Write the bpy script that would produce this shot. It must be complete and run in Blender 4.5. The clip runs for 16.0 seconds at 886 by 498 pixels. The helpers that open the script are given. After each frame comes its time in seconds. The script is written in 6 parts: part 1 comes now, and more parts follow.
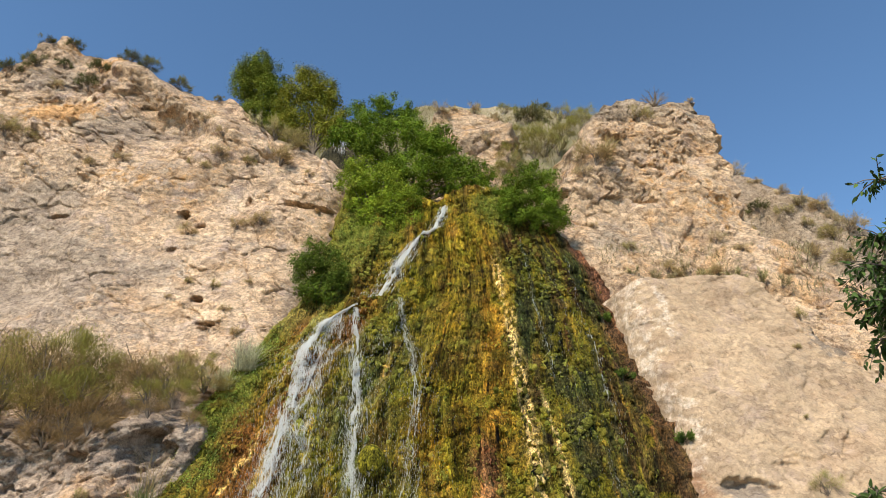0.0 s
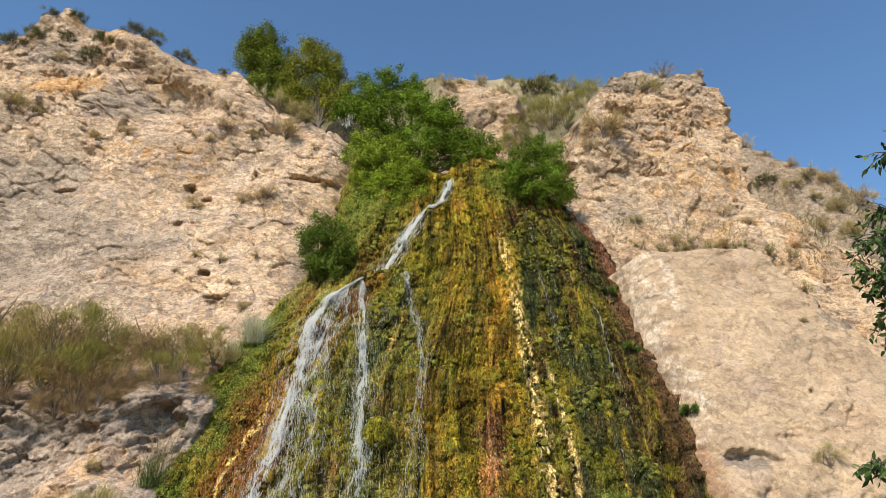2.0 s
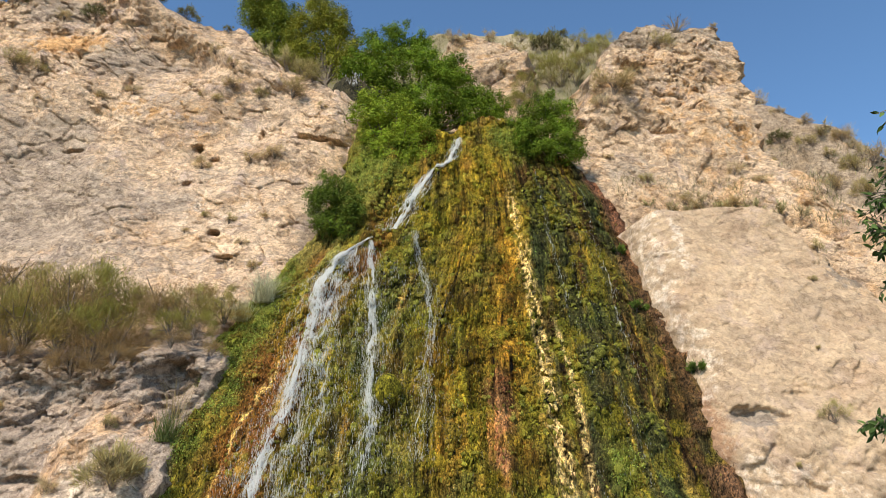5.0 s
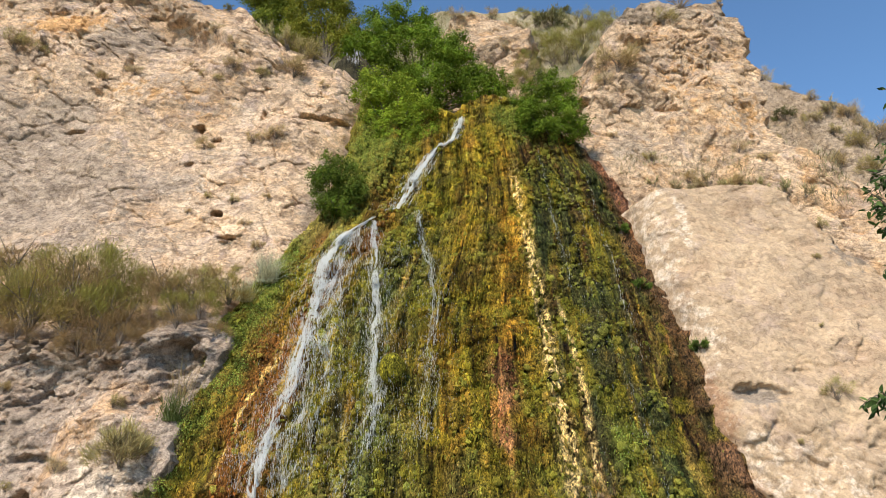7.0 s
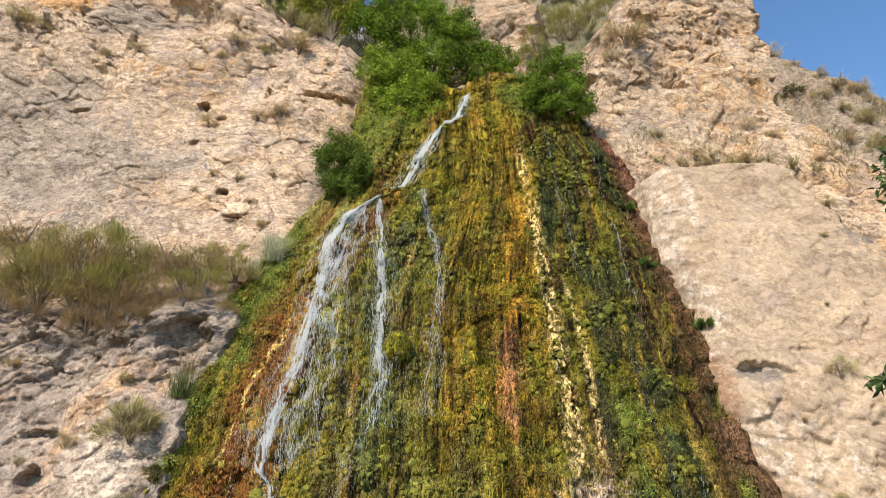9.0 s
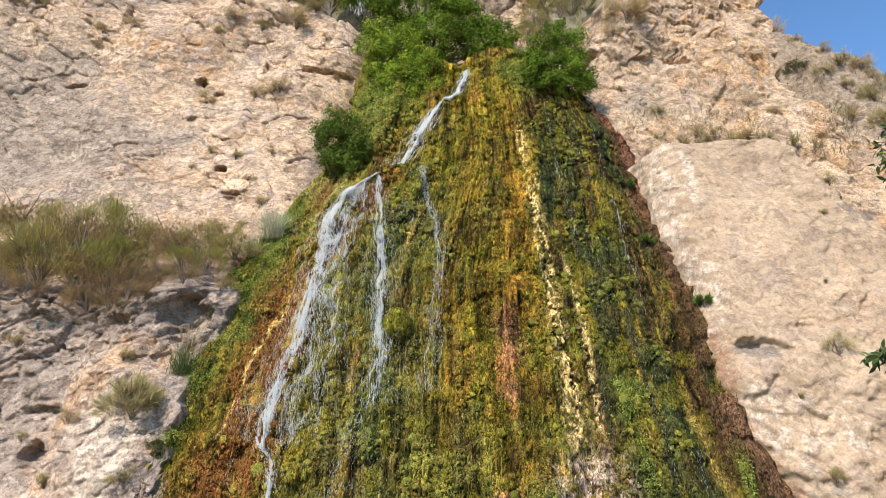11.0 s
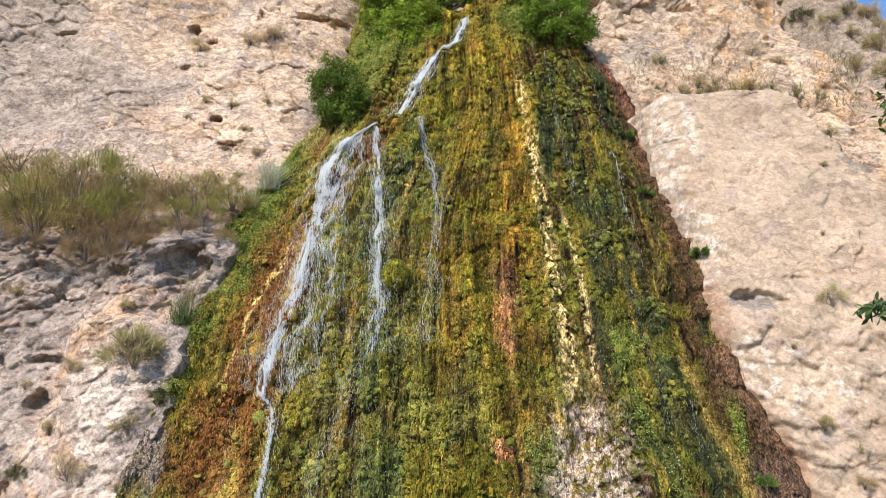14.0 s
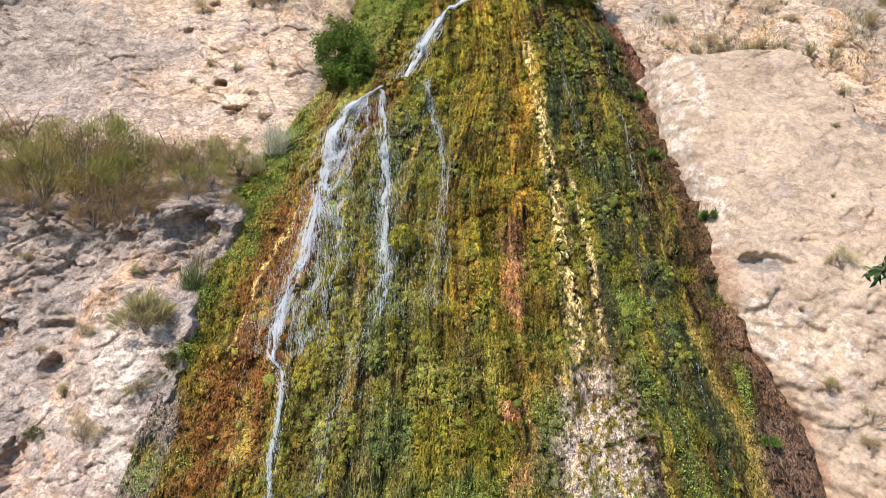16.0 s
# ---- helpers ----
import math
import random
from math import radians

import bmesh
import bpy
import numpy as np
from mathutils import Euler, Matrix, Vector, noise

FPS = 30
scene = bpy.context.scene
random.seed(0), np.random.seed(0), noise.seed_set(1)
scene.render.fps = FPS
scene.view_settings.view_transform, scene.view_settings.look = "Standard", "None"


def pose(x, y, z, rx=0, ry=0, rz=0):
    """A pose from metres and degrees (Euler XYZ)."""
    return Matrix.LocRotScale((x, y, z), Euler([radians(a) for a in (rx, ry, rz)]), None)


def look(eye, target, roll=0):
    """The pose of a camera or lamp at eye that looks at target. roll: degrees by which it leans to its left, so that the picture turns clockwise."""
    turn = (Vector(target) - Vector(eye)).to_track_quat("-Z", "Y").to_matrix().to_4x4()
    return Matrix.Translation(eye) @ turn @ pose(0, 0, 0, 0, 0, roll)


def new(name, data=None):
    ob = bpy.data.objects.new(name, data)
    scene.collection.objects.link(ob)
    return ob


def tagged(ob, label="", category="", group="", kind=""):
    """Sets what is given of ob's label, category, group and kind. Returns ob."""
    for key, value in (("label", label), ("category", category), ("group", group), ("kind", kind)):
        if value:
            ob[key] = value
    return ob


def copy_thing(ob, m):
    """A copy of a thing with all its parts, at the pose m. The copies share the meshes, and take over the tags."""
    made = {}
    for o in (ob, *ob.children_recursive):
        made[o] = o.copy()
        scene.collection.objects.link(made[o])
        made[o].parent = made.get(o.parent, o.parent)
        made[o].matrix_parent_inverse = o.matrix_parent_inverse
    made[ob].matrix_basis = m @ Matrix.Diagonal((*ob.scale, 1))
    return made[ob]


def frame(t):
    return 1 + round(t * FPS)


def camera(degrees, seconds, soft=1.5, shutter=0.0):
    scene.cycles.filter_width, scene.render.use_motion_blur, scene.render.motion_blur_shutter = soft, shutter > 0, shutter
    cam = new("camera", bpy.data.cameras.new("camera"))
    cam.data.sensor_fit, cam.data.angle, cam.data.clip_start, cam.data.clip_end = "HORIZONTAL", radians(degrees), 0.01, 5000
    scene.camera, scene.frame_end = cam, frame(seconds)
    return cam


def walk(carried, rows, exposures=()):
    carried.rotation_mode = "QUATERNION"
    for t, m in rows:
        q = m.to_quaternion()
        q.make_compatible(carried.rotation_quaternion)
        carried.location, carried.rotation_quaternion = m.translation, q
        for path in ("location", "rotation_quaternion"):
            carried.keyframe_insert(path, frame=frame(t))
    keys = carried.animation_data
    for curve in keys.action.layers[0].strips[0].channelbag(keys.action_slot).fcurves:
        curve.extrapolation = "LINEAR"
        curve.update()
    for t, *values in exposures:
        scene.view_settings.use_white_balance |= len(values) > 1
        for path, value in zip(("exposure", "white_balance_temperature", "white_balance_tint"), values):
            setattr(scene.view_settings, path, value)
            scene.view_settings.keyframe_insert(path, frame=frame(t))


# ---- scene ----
EYE = 3.2  # eye height over the foot of the falls
cam = camera(66.65, 16.0, 0.5)
PATH = [
    (0, pose(0, 0, EYE, 118.00, 0.00, 0.00)),
    (0.5, pose(0, 0, EYE, 117.20, -0.05, 0.16)),
    (1, pose(0, 0, EYE, 116.88, -0.07, 0.21)),
    (1.5, pose(0, 0, EYE, 116.31, -0.20, 0.53)),
    (2, pose(0, 0, EYE, 115.76, -0.20, 0.47)),
    (2.5, pose(0, 0, EYE, 115.50, -0.35, 1.08)),
    (3, pose(0, 0, EYE, 114.96, -0.25, 0.87)),
    (3.5, pose(0, 0, EYE, 114.42, -0.40, 1.20)),
    (4, pose(0, 0, EYE, 113.72, -0.40, 0.98)),
    (6.5, pose(0, 0, EYE, 110.91, -0.23, 1.59)),
    (7, pose(0, 0, EYE, 110.57, -0.17, 1.55)),
    (7.5, pose(0, 0, EYE, 109.72, -0.11, 1.69)),
    (8, pose(0, 0, EYE, 109.40, -0.37, 1.79)),
    (8.5, pose(0, 0, EYE, 109.16, -0.35, 1.83)),
    (9, pose(0, 0, EYE, 108.73, -0.35, 1.97)),
    (11.5, pose(0, 0, EYE, 106.25, -0.31, 1.90)),
    (12, pose(0, 0, EYE, 105.49, -0.31, 1.52)),
    (12.5, pose(0, 0, EYE, 104.22, -1.13, 1.62)),
    (13, pose(0, 0, EYE, 104.01, -0.71, 1.99)),
    (13.5, pose(0, 0, EYE, 103.48, -0.70, 1.69)),
    (14, pose(0, 0, EYE, 102.68, -0.38, 1.74)),
    (14.5, pose(0, 0, EYE, 102.16, -0.39, 1.44)),
    (15, pose(0, 0, EYE, 101.43, -0.47, 2.14)),
    (15.5, pose(0, 0, EYE, 100.73, -0.34, 2.20)),
    (16, pose(0, 0, EYE, 99.64, -0.25, 2.39)),
]
EXPOSURES = [(0, 0.31, 6480, 8), (4, 0.35, 6440, 8), (9, 0.44, 6220, 10), (12.5, 0.52, 5840, 12), (16, 0.58, 5700, 14)]
walk(cam, PATH, EXPOSURES)

# ---------------------------------------------------------------- light
SUN_EL, SUN_AZ = 43.0, 208.0  # height; compass bearing from +y, clockwise
sun_way = Vector((math.sin(radians(SUN_AZ)) * math.cos(radians(SUN_EL)),
                  math.cos(radians(SUN_AZ)) * math.cos(radians(SUN_EL)), math.sin(radians(SUN_EL))))
world = bpy.data.worlds.new("sky")
scene.world = world
world.use_nodes = True
wn = world.node_tree
sky = wn.nodes.new("ShaderNodeTexSky")
sky.sky_type, sky.sun_disc = "NISHITA", False
sky.sun_elevation, sky.sun_rotation = radians(SUN_EL), radians(SUN_AZ)
sky.altitude, sky.air_density, sky.dust_density, sky.ozone_density = 1500, 1.0, 0.1, 1.0
deep = wn.nodes.new("ShaderNodeMix")  # dry mountain air: a deeper blue
deep.data_type, deep.blend_type = "RGBA", "MULTIPLY"
deep.inputs[0].default_value, deep.inputs[7].default_value = 1.0, (0.80, 0.98, 1.06, 1)
wn.links.new(sky.outputs[0], deep.inputs[6])
wn.links.new(deep.outputs[2], wn.nodes["Background"].inputs[0])
wn.nodes["Background"].inputs[1].default_value = 0.15
lamp = bpy.data.lights.new("sun", "SUN")
lamp.energy, lamp.angle, lamp.color = 4.6, radians(0.6), (1.0, 0.91, 0.77)
sun = new("sun", lamp)
sun.matrix_world = look(sun_way * 60, (0, 0, 0))

# ---------------------------------------------------------------- tools


def mesh_of(name, verts, faces, tint=None, smooth=False, zone=None):
    """A mesh from arrays: faces all of one corner count; tint and zone are colours per vertex."""
    me = bpy.data.meshes.new(name)
    verts, faces = np.asarray(verts, np.float32), np.asarray(faces, np.int32)
    q = faces.shape[1]
    me.vertices.add(len(verts))
    me.vertices.foreach_set("co", verts.ravel())
    me.loops.add(faces.size)
    me.loops.foreach_set("vertex_index", faces.ravel())
    me.polygons.add(len(faces))
    me.polygons.foreach_set("loop_start", np.arange(0, faces.size, q, dtype=np.int32))
    if smooth:
        me.polygons.foreach_set("use_smooth", np.ones(len(faces), bool))
    for key, values in (("tint", tint), ("zone", zone)):
        if values is not None:
            layer = me.color_attributes.new(key, "FLOAT_COLOR", "POINT")
            full = np.ones((len(verts), 4), np.float32)
            full[:, :3] = values
            layer.data.foreach_set("color", full.ravel())
    me.update()
    me.validate()
    return me


def thing(name, label, category, at=(0, 0, 0), group="", kind=""):
    ob = new(name)
    ob.empty_display_size = 0.2
    ob.location = at
    return tagged(ob, label, category, group, kind)


def part(name, me, material, parent=None, label=""):
    ob = new(name, me)
    if not me.materials:
        me.materials.append(material)
    ob.parent = parent
    if label:
        ob["label"] = label
    return ob


def hash3(i, j, k, seed):
    h = (i.astype(np.int64) * 374761393 + j.astype(np.int64) * 668265263 + k.astype(np.int64) * 2147483647 + seed * 1274126177) & 0xFFFFFFFF
    h = ((h ^ (h >> 13)) * 1274126177) & 0xFFFFFFFF
    h = ((h ^ (h >> 16)) * 1103515245) & 0xFFFFFFFF
    return ((h ^ (h >> 15)) & 0xFFFFFF) / float(0x1000000)


def value_noise(x, y, z, seed=0):
    xi, yi, zi = np.floor(x), np.floor(y), np.floor(z)
    fx, fy, fz = x - xi, y - yi, z - zi
    ux, uy, uz = (f * f * f * (f * (f * 6 - 15) + 10) for f in (fx, fy, fz))
    total = 0
    for a in (0, 1):
        for b in (0, 1):
            for c in (0, 1):
                w = (ux if a else 1 - ux) * (uy if b else 1 - uy) * (uz if c else 1 - uz)
                total = total + w * hash3(xi + a, yi + b, zi + c, seed)
    return total * 2 - 1


def fbm(x, z, size, octaves=4, gain=0.5, seed=0, y=0.0):
    total, amp, f = 0, 1.0, 1.0 / size
    for o in range(octaves):
        total = total + amp * value_noise(x * f + 11.3 * o, np.zeros_like(x) + y * f + 5.1 * o, z * f - 7.7 * o, seed + o)
        amp, f = amp * gain, f * 2.03
    return total


def cells(x, z, size, seed):
    """Scattered cells: edge distance, way to the cell's heart, three random numbers of the cell."""
    gx, gz = np.floor(x / size), np.floor(z / size)
    f1, f2 = np.full(x.shape, 1e9), np.full(x.shape, 1e9)
    dx, dz = np.zeros(x.shape), np.zeros(x.shape)
    ci, cj = gx.copy(), gz.copy()
    for a in (-1, 0, 1):
        for b in (-1, 0, 1):
            i, j = gx + a, gz + b
            px = (i + 0.1 + 0.8 * hash3(i, j, i * 0, seed)) * size - x
            pz = (j + 0.1 + 0.8 * hash3(i, j, i * 0 + 1, seed)) * size - z
            d = np.hypot(px, pz)
            near = d < f1
            f2 = np.where(near, f1, np.minimum(f2, d))
            f1 = np.where(near, d, f1)
            dx, dz = np.where(near, px, dx), np.where(near, pz, dz)
            ci, cj = np.where(near, i, ci), np.where(near, j, cj)
    r = [hash3(ci, cj, ci * 0 + k, seed + 50) for k in (2, 3, 4)]
    return f2 - f1, dx, dz, r


def blocks(x, z, size, seed, amp, tilt, crack=0.0, lean=0.0, flat=1.0):
    """Broken rock: every cell set in or out and tipped its own way, with a cleft between cells. lean: radians that the joints lean; flat: cells wider than high."""
    c, s = math.cos(lean), math.sin(lean)
    u, v = (x * c + z * s) / flat, -x * s + z * c
    wu, wv = 0.14 * size * fbm(u, v, size * 0.8, 3, 0.55, seed + 9), 0.14 * size * fbm(u, v, size * 0.8, 3, 0.55, seed + 19)
    edge, dx, dz, r = cells(u + wu, v + wv, size, seed)
    out = amp * (r[0] - 0.5) + tilt * ((r[1] - 0.5) * dx + (r[2] - 0.5) * dz)
    return out - crack * np.exp(-edge / (0.06 * size))


def facets(x, z, size, seed, lean=0.0, flat=1.0, warp=0.42):
    """Flat fracture planes that meet in creases, about -1 to 1: heights on a warped triangle lattice, joined by planes."""
    turn = lean + 0.9 * math.sin(seed * 1.7) * 0.35
    c, s = math.cos(turn), math.sin(turn)
    u, v = (x * c + z * s) / flat, -x * s + z * c
    u, v = u + warp * size * fbm(u, v, size * 1.9, 2, 0.5, seed + 7), v + warp * size * fbm(u, v, size * 1.9, 2, 0.5, seed + 8)
    u, v = u / size, v / size
    k = (u + v) * 0.3660254
    a, b = u + k, v + k
    i, j = np.floor(a), np.floor(b)
    fa, fb = a - i, b - j
    low, high = np.minimum(fa, fb), np.maximum(fa, fb)
    right = fa > fb
    h0 = hash3(i, j, i * 0, seed)
    h1 = hash3(i + right, j + ~right, i * 0, seed)
    h2 = hash3(i + 1, j + 1, i * 0, seed)
    return 2 * (h0 * (1 - high) + h1 * (high - low) + h2 * low) - 1


def curve_of(table):
    xs, ys = zip(*table)
    return lambda v: np.interp(v, xs, ys)


class Sheet:
    """A rock face: out from the plane Y = a + b (z - EYE) + c x by relief(x, z), between its edges at left, right, foot and top."""

    def __init__(self, plane, left, right, foot, top, relief, step, back=6.0, crest=0.15):
        self.plane, self.left, self.right, self.foot, self.top, self.relief, self.step, self.back, self.crest = plane, left, right, foot, top, relief, step, back, crest
        self.out = np.array([0.0, -0.99, -0.12])

    def points(self, x, z, lift=0.0):
        x, z = np.asarray(x, float), np.asarray(z, float)
        a, b, c = self.plane
        d = self.relief(x, z) + lift
        return np.stack([x + self.out[0] * d, a + b * (z - EYE) + c * x + self.out[1] * d, z + self.out[2] * d], -1)

    def at(self, x, z, lift=0.0):
        return Vector(self.points(np.array([x]), np.array([z]), lift)[0])

    def grid(self, zone=None):
        zs = np.linspace(self.foot, max(self.top(np.linspace(0, 1, 200))), 50)
        width = float(np.max(self.right(zs) - self.left(zs)))
        nu, nv = int(width / self.step), int((zs[-1] - zs[0]) / self.step)
        s = np.linspace(0, 1, nu)[None, :].repeat(nv, 0)
        v = np.linspace(0, 1, nv)[:, None].repeat(nu, 1)
        z = self.foot + (self.top(s) - self.foot) * v
        x = self.left(z) + (self.right(z) - self.left(z)) * s
        p = self.points(x, z)
        col = zone(x, z) if zone else None
        # sides and crest turn back into the hill
        k = self.back * (np.linspace(0.0, 1.0, 18)[1:] ** 2.0)
        wob = lambda q, seed: 0.22 * np.minimum(k, 1.2) * fbm(k + 0 * q, q, 0.7, 4, 0.6, seed)
        wt = wob(p[-1][:, :1], 83).T[..., None] * np.array([0, 0.2, 0.8])
        top = p[-1][None] + np.stack([k * 0, k, self.crest * k], -1)[:, None, :] + wt
        p = np.concatenate([p, top])
        zl, zr = p[:, :1, 2], p[:, -1:, 2]
        wl, wr = wob(zl, 81), wob(zr, 82)
        lf = (p[:, :1] + np.stack([-0.25 * k + wl, k + 0 * wl, 0.3 * wl], -1))[:, ::-1]
        rt = p[:, -1:] + np.stack([0.25 * k + wr, k + 0 * wr, 0.3 * wr], -1)
        p = np.concatenate([lf, p, rt], 1)
        if col is not None:
            col = np.concatenate([col, col[-1:].repeat(len(k), 0)])
            col = np.concatenate([col[:, :1].repeat(len(k), 1), col, col[:, -1:].repeat(len(k), 1)], 1).reshape(-1, 3)
        return grid_mesh(p) + (col,)


def grid_mesh(p):
    nv, nu = p.shape[:2]
    i = np.arange(nv * nu).reshape(nv, nu)
    f = np.stack([i[:-1, :-1], i[:-1, 1:], i[1:, 1:], i[1:, :-1]], -1).reshape(-1, 4)
    return p.reshape(-1, 3), f


def turns(n, rng, up=None, spread=math.pi):
    """Random rotation matrices; with up, the z axis leans off each row of up by at most spread."""
    if up is None:
        w = rng.normal(size=(n, 3))
    else:
        w = np.asarray(up, float) + rng.normal(size=(n, 3)) * math.tan(min(spread, 1.4)) * 0.6
    w /= np.linalg.norm(w, axis=1, keepdims=True) + 1e-9
    t = rng.normal(size=(n, 3))
    u = np.cross(w, t)
    u /= np.linalg.norm(u, axis=1, keepdims=True) + 1e-9
    return np.stack([u, np.cross(w, u), w], -1)


def strew(shape, faces, at, rot, size, tint=None):
    """Copies of one small shape joined in one set of arrays. size: n or n x 3."""
    shape, faces, at = np.asarray(shape, float), np.asarray(faces), np.asarray(at, float)
    size = np.asarray(size, float)
    size = size[:, None, None] if size.ndim == 1 else size[:, None, :]
    v = np.einsum("nij,nkj->nki", rot, shape[None] * size) + at[:, None, :]
    f = faces[None] + (np.arange(len(at)) * len(shape))[:, None, None]
    t = None if tint is None else np.repeat(np.asarray(tint), len(shape), axis=0)
    return v.reshape(-1, 3), f.reshape(-1, faces.shape[1]), t


LEAF = ([(0, 0, 0), (0.28, 0.42, 0.10), (0, 1.0, -0.05), (-0.28, 0.42, 0.10)], [(0, 1, 2), (0, 2, 3)])
LEAFLET = ([(-0.05, 0, 0), (0.34, 0.45, 0.12), (-0.2, 1.0, -0.06)], [(0, 1, 2)])


def tube(points, radii, sides=7):
    """A tapered limb along points."""
    pts = [Vector(p) for p in points]
    rings = []
    for i, p in enumerate(pts):
        d = (pts[min(i + 1, len(pts) - 1)] - pts[max(i - 1, 0)]).normalized()
        u = d.orthogonal().normalized()
        w = d.cross(u)
        rings.append([p + (u * math.cos(a) + w * math.sin(a)) * radii[i] for a in [2 * math.pi * k / sides for k in range(sides)]])
    verts = [tuple(v) for r in rings for v in r]
    faces = [(i * sides + k, i * sides + (k + 1) % sides, (i + 1) * sides + (k + 1) % sides, (i + 1) * sides + k) for i in range(len(pts) - 1) for k in range(sides)]
    return np.array(verts), np.array(faces)


def join(*sets):
    vs, fs, base = [], [], 0
    for v, f in sets:
        vs.append(v), fs.append(f + base)
        base += len(v)
    return np.concatenate(vs), np.concatenate(fs)


# ---------------------------------------------------------------- materials
class Nodes:
    def __init__(self, name, rough=0.9, spec=0.3):
        self.m = bpy.data.materials.new(name)
        self.m.use_nodes = True
        self.t = self.m.node_tree
        self.b = self.t.nodes["Principled BSDF"]
        self.b.inputs["Roughness"].default_value = rough
        self.b.inputs["Specular IOR Level"].default_value = spec
        self.pos = self.t.nodes.new("ShaderNodeNewGeometry").outputs["Position"]

    def add(self, kind, **values):
        n = self.t.nodes.new(kind)
        for k, v in values.items():
            n.inputs[k].default_value = v
        return n

    def link(self, a, b):
        self.t.links.new(a, b)

    def noise(self, scale, detail=6.0, rough=0.6, stretch=None, warp=0.0):
        n = self.add("ShaderNodeTexNoise", Scale=scale, Detail=detail, Roughness=rough, Distortion=warp)
        if stretch:
            m = self.add("ShaderNodeMapping", Scale=stretch)
            self.link(self.pos, m.inputs["Vector"])
            self.link(m.outputs[0], n.inputs["Vector"])
        else:
            self.link(self.pos, n.inputs["Vector"])
        return n.outputs["Fac"]

    def ramp(self, fac, stops):
        n = self.t.nodes.new("ShaderNodeValToRGB")
        e = n.color_ramp.elements
        while len(e) < len(stops):
            e.new(0.5)
        for el, (p, c) in zip(e, stops):
            el.position, el.color = p, (*c, 1) if len(c) == 3 else c
        self.link(fac, n.inputs[0])
        return n.outputs[0]

    def mix(self, fac, a, b, blend="MIX"):
        n = self.t.nodes.new("ShaderNodeMix")
        n.data_type, n.blend_type = "RGBA", blend
        for socket, value in ((n.inputs[0], fac), (n.inputs[6], a), (n.inputs[7], b)):
            if isinstance(value, (int, float)):
                socket.default_value = value
            elif isinstance(value, tuple):
                socket.default_value = (*value, 1)
            else:
                self.link(value, socket)
        return n.outputs[2]

    def math(self, op, a, b=0.0):
        n = self.t.nodes.new("ShaderNodeMath")
        n.operation = op
        for socket, value in zip(n.inputs, (a, b)):
            if isinstance(value, (int, float)):
                socket.default_value = value
            else:
                self.link(value, socket)
        return n.outputs[0]

    def attribute(self, name):
        n = self.t.nodes.new("ShaderNodeAttribute")
        n.attribute_name = name
        s = self.t.nodes.new("ShaderNodeSeparateColor")
        self.link(n.outputs["Color"], s.inputs[0])
        return n.outputs["Color"], s.outputs

    def bump(self, height, strength, distance, normal=None):
        n = self.add("ShaderNodeBump", Strength=strength, Distance=distance)
        self.link(height, n.inputs["Height"])
        if normal is not None:
            self.link(normal, n.inputs["Normal"])
        self.link(n.outputs[0], self.b.inputs["Normal"])
        return n.outputs[0]

    def colour(self, c):
        self.link(c, self.b.inputs["Base Color"])
        return self.m


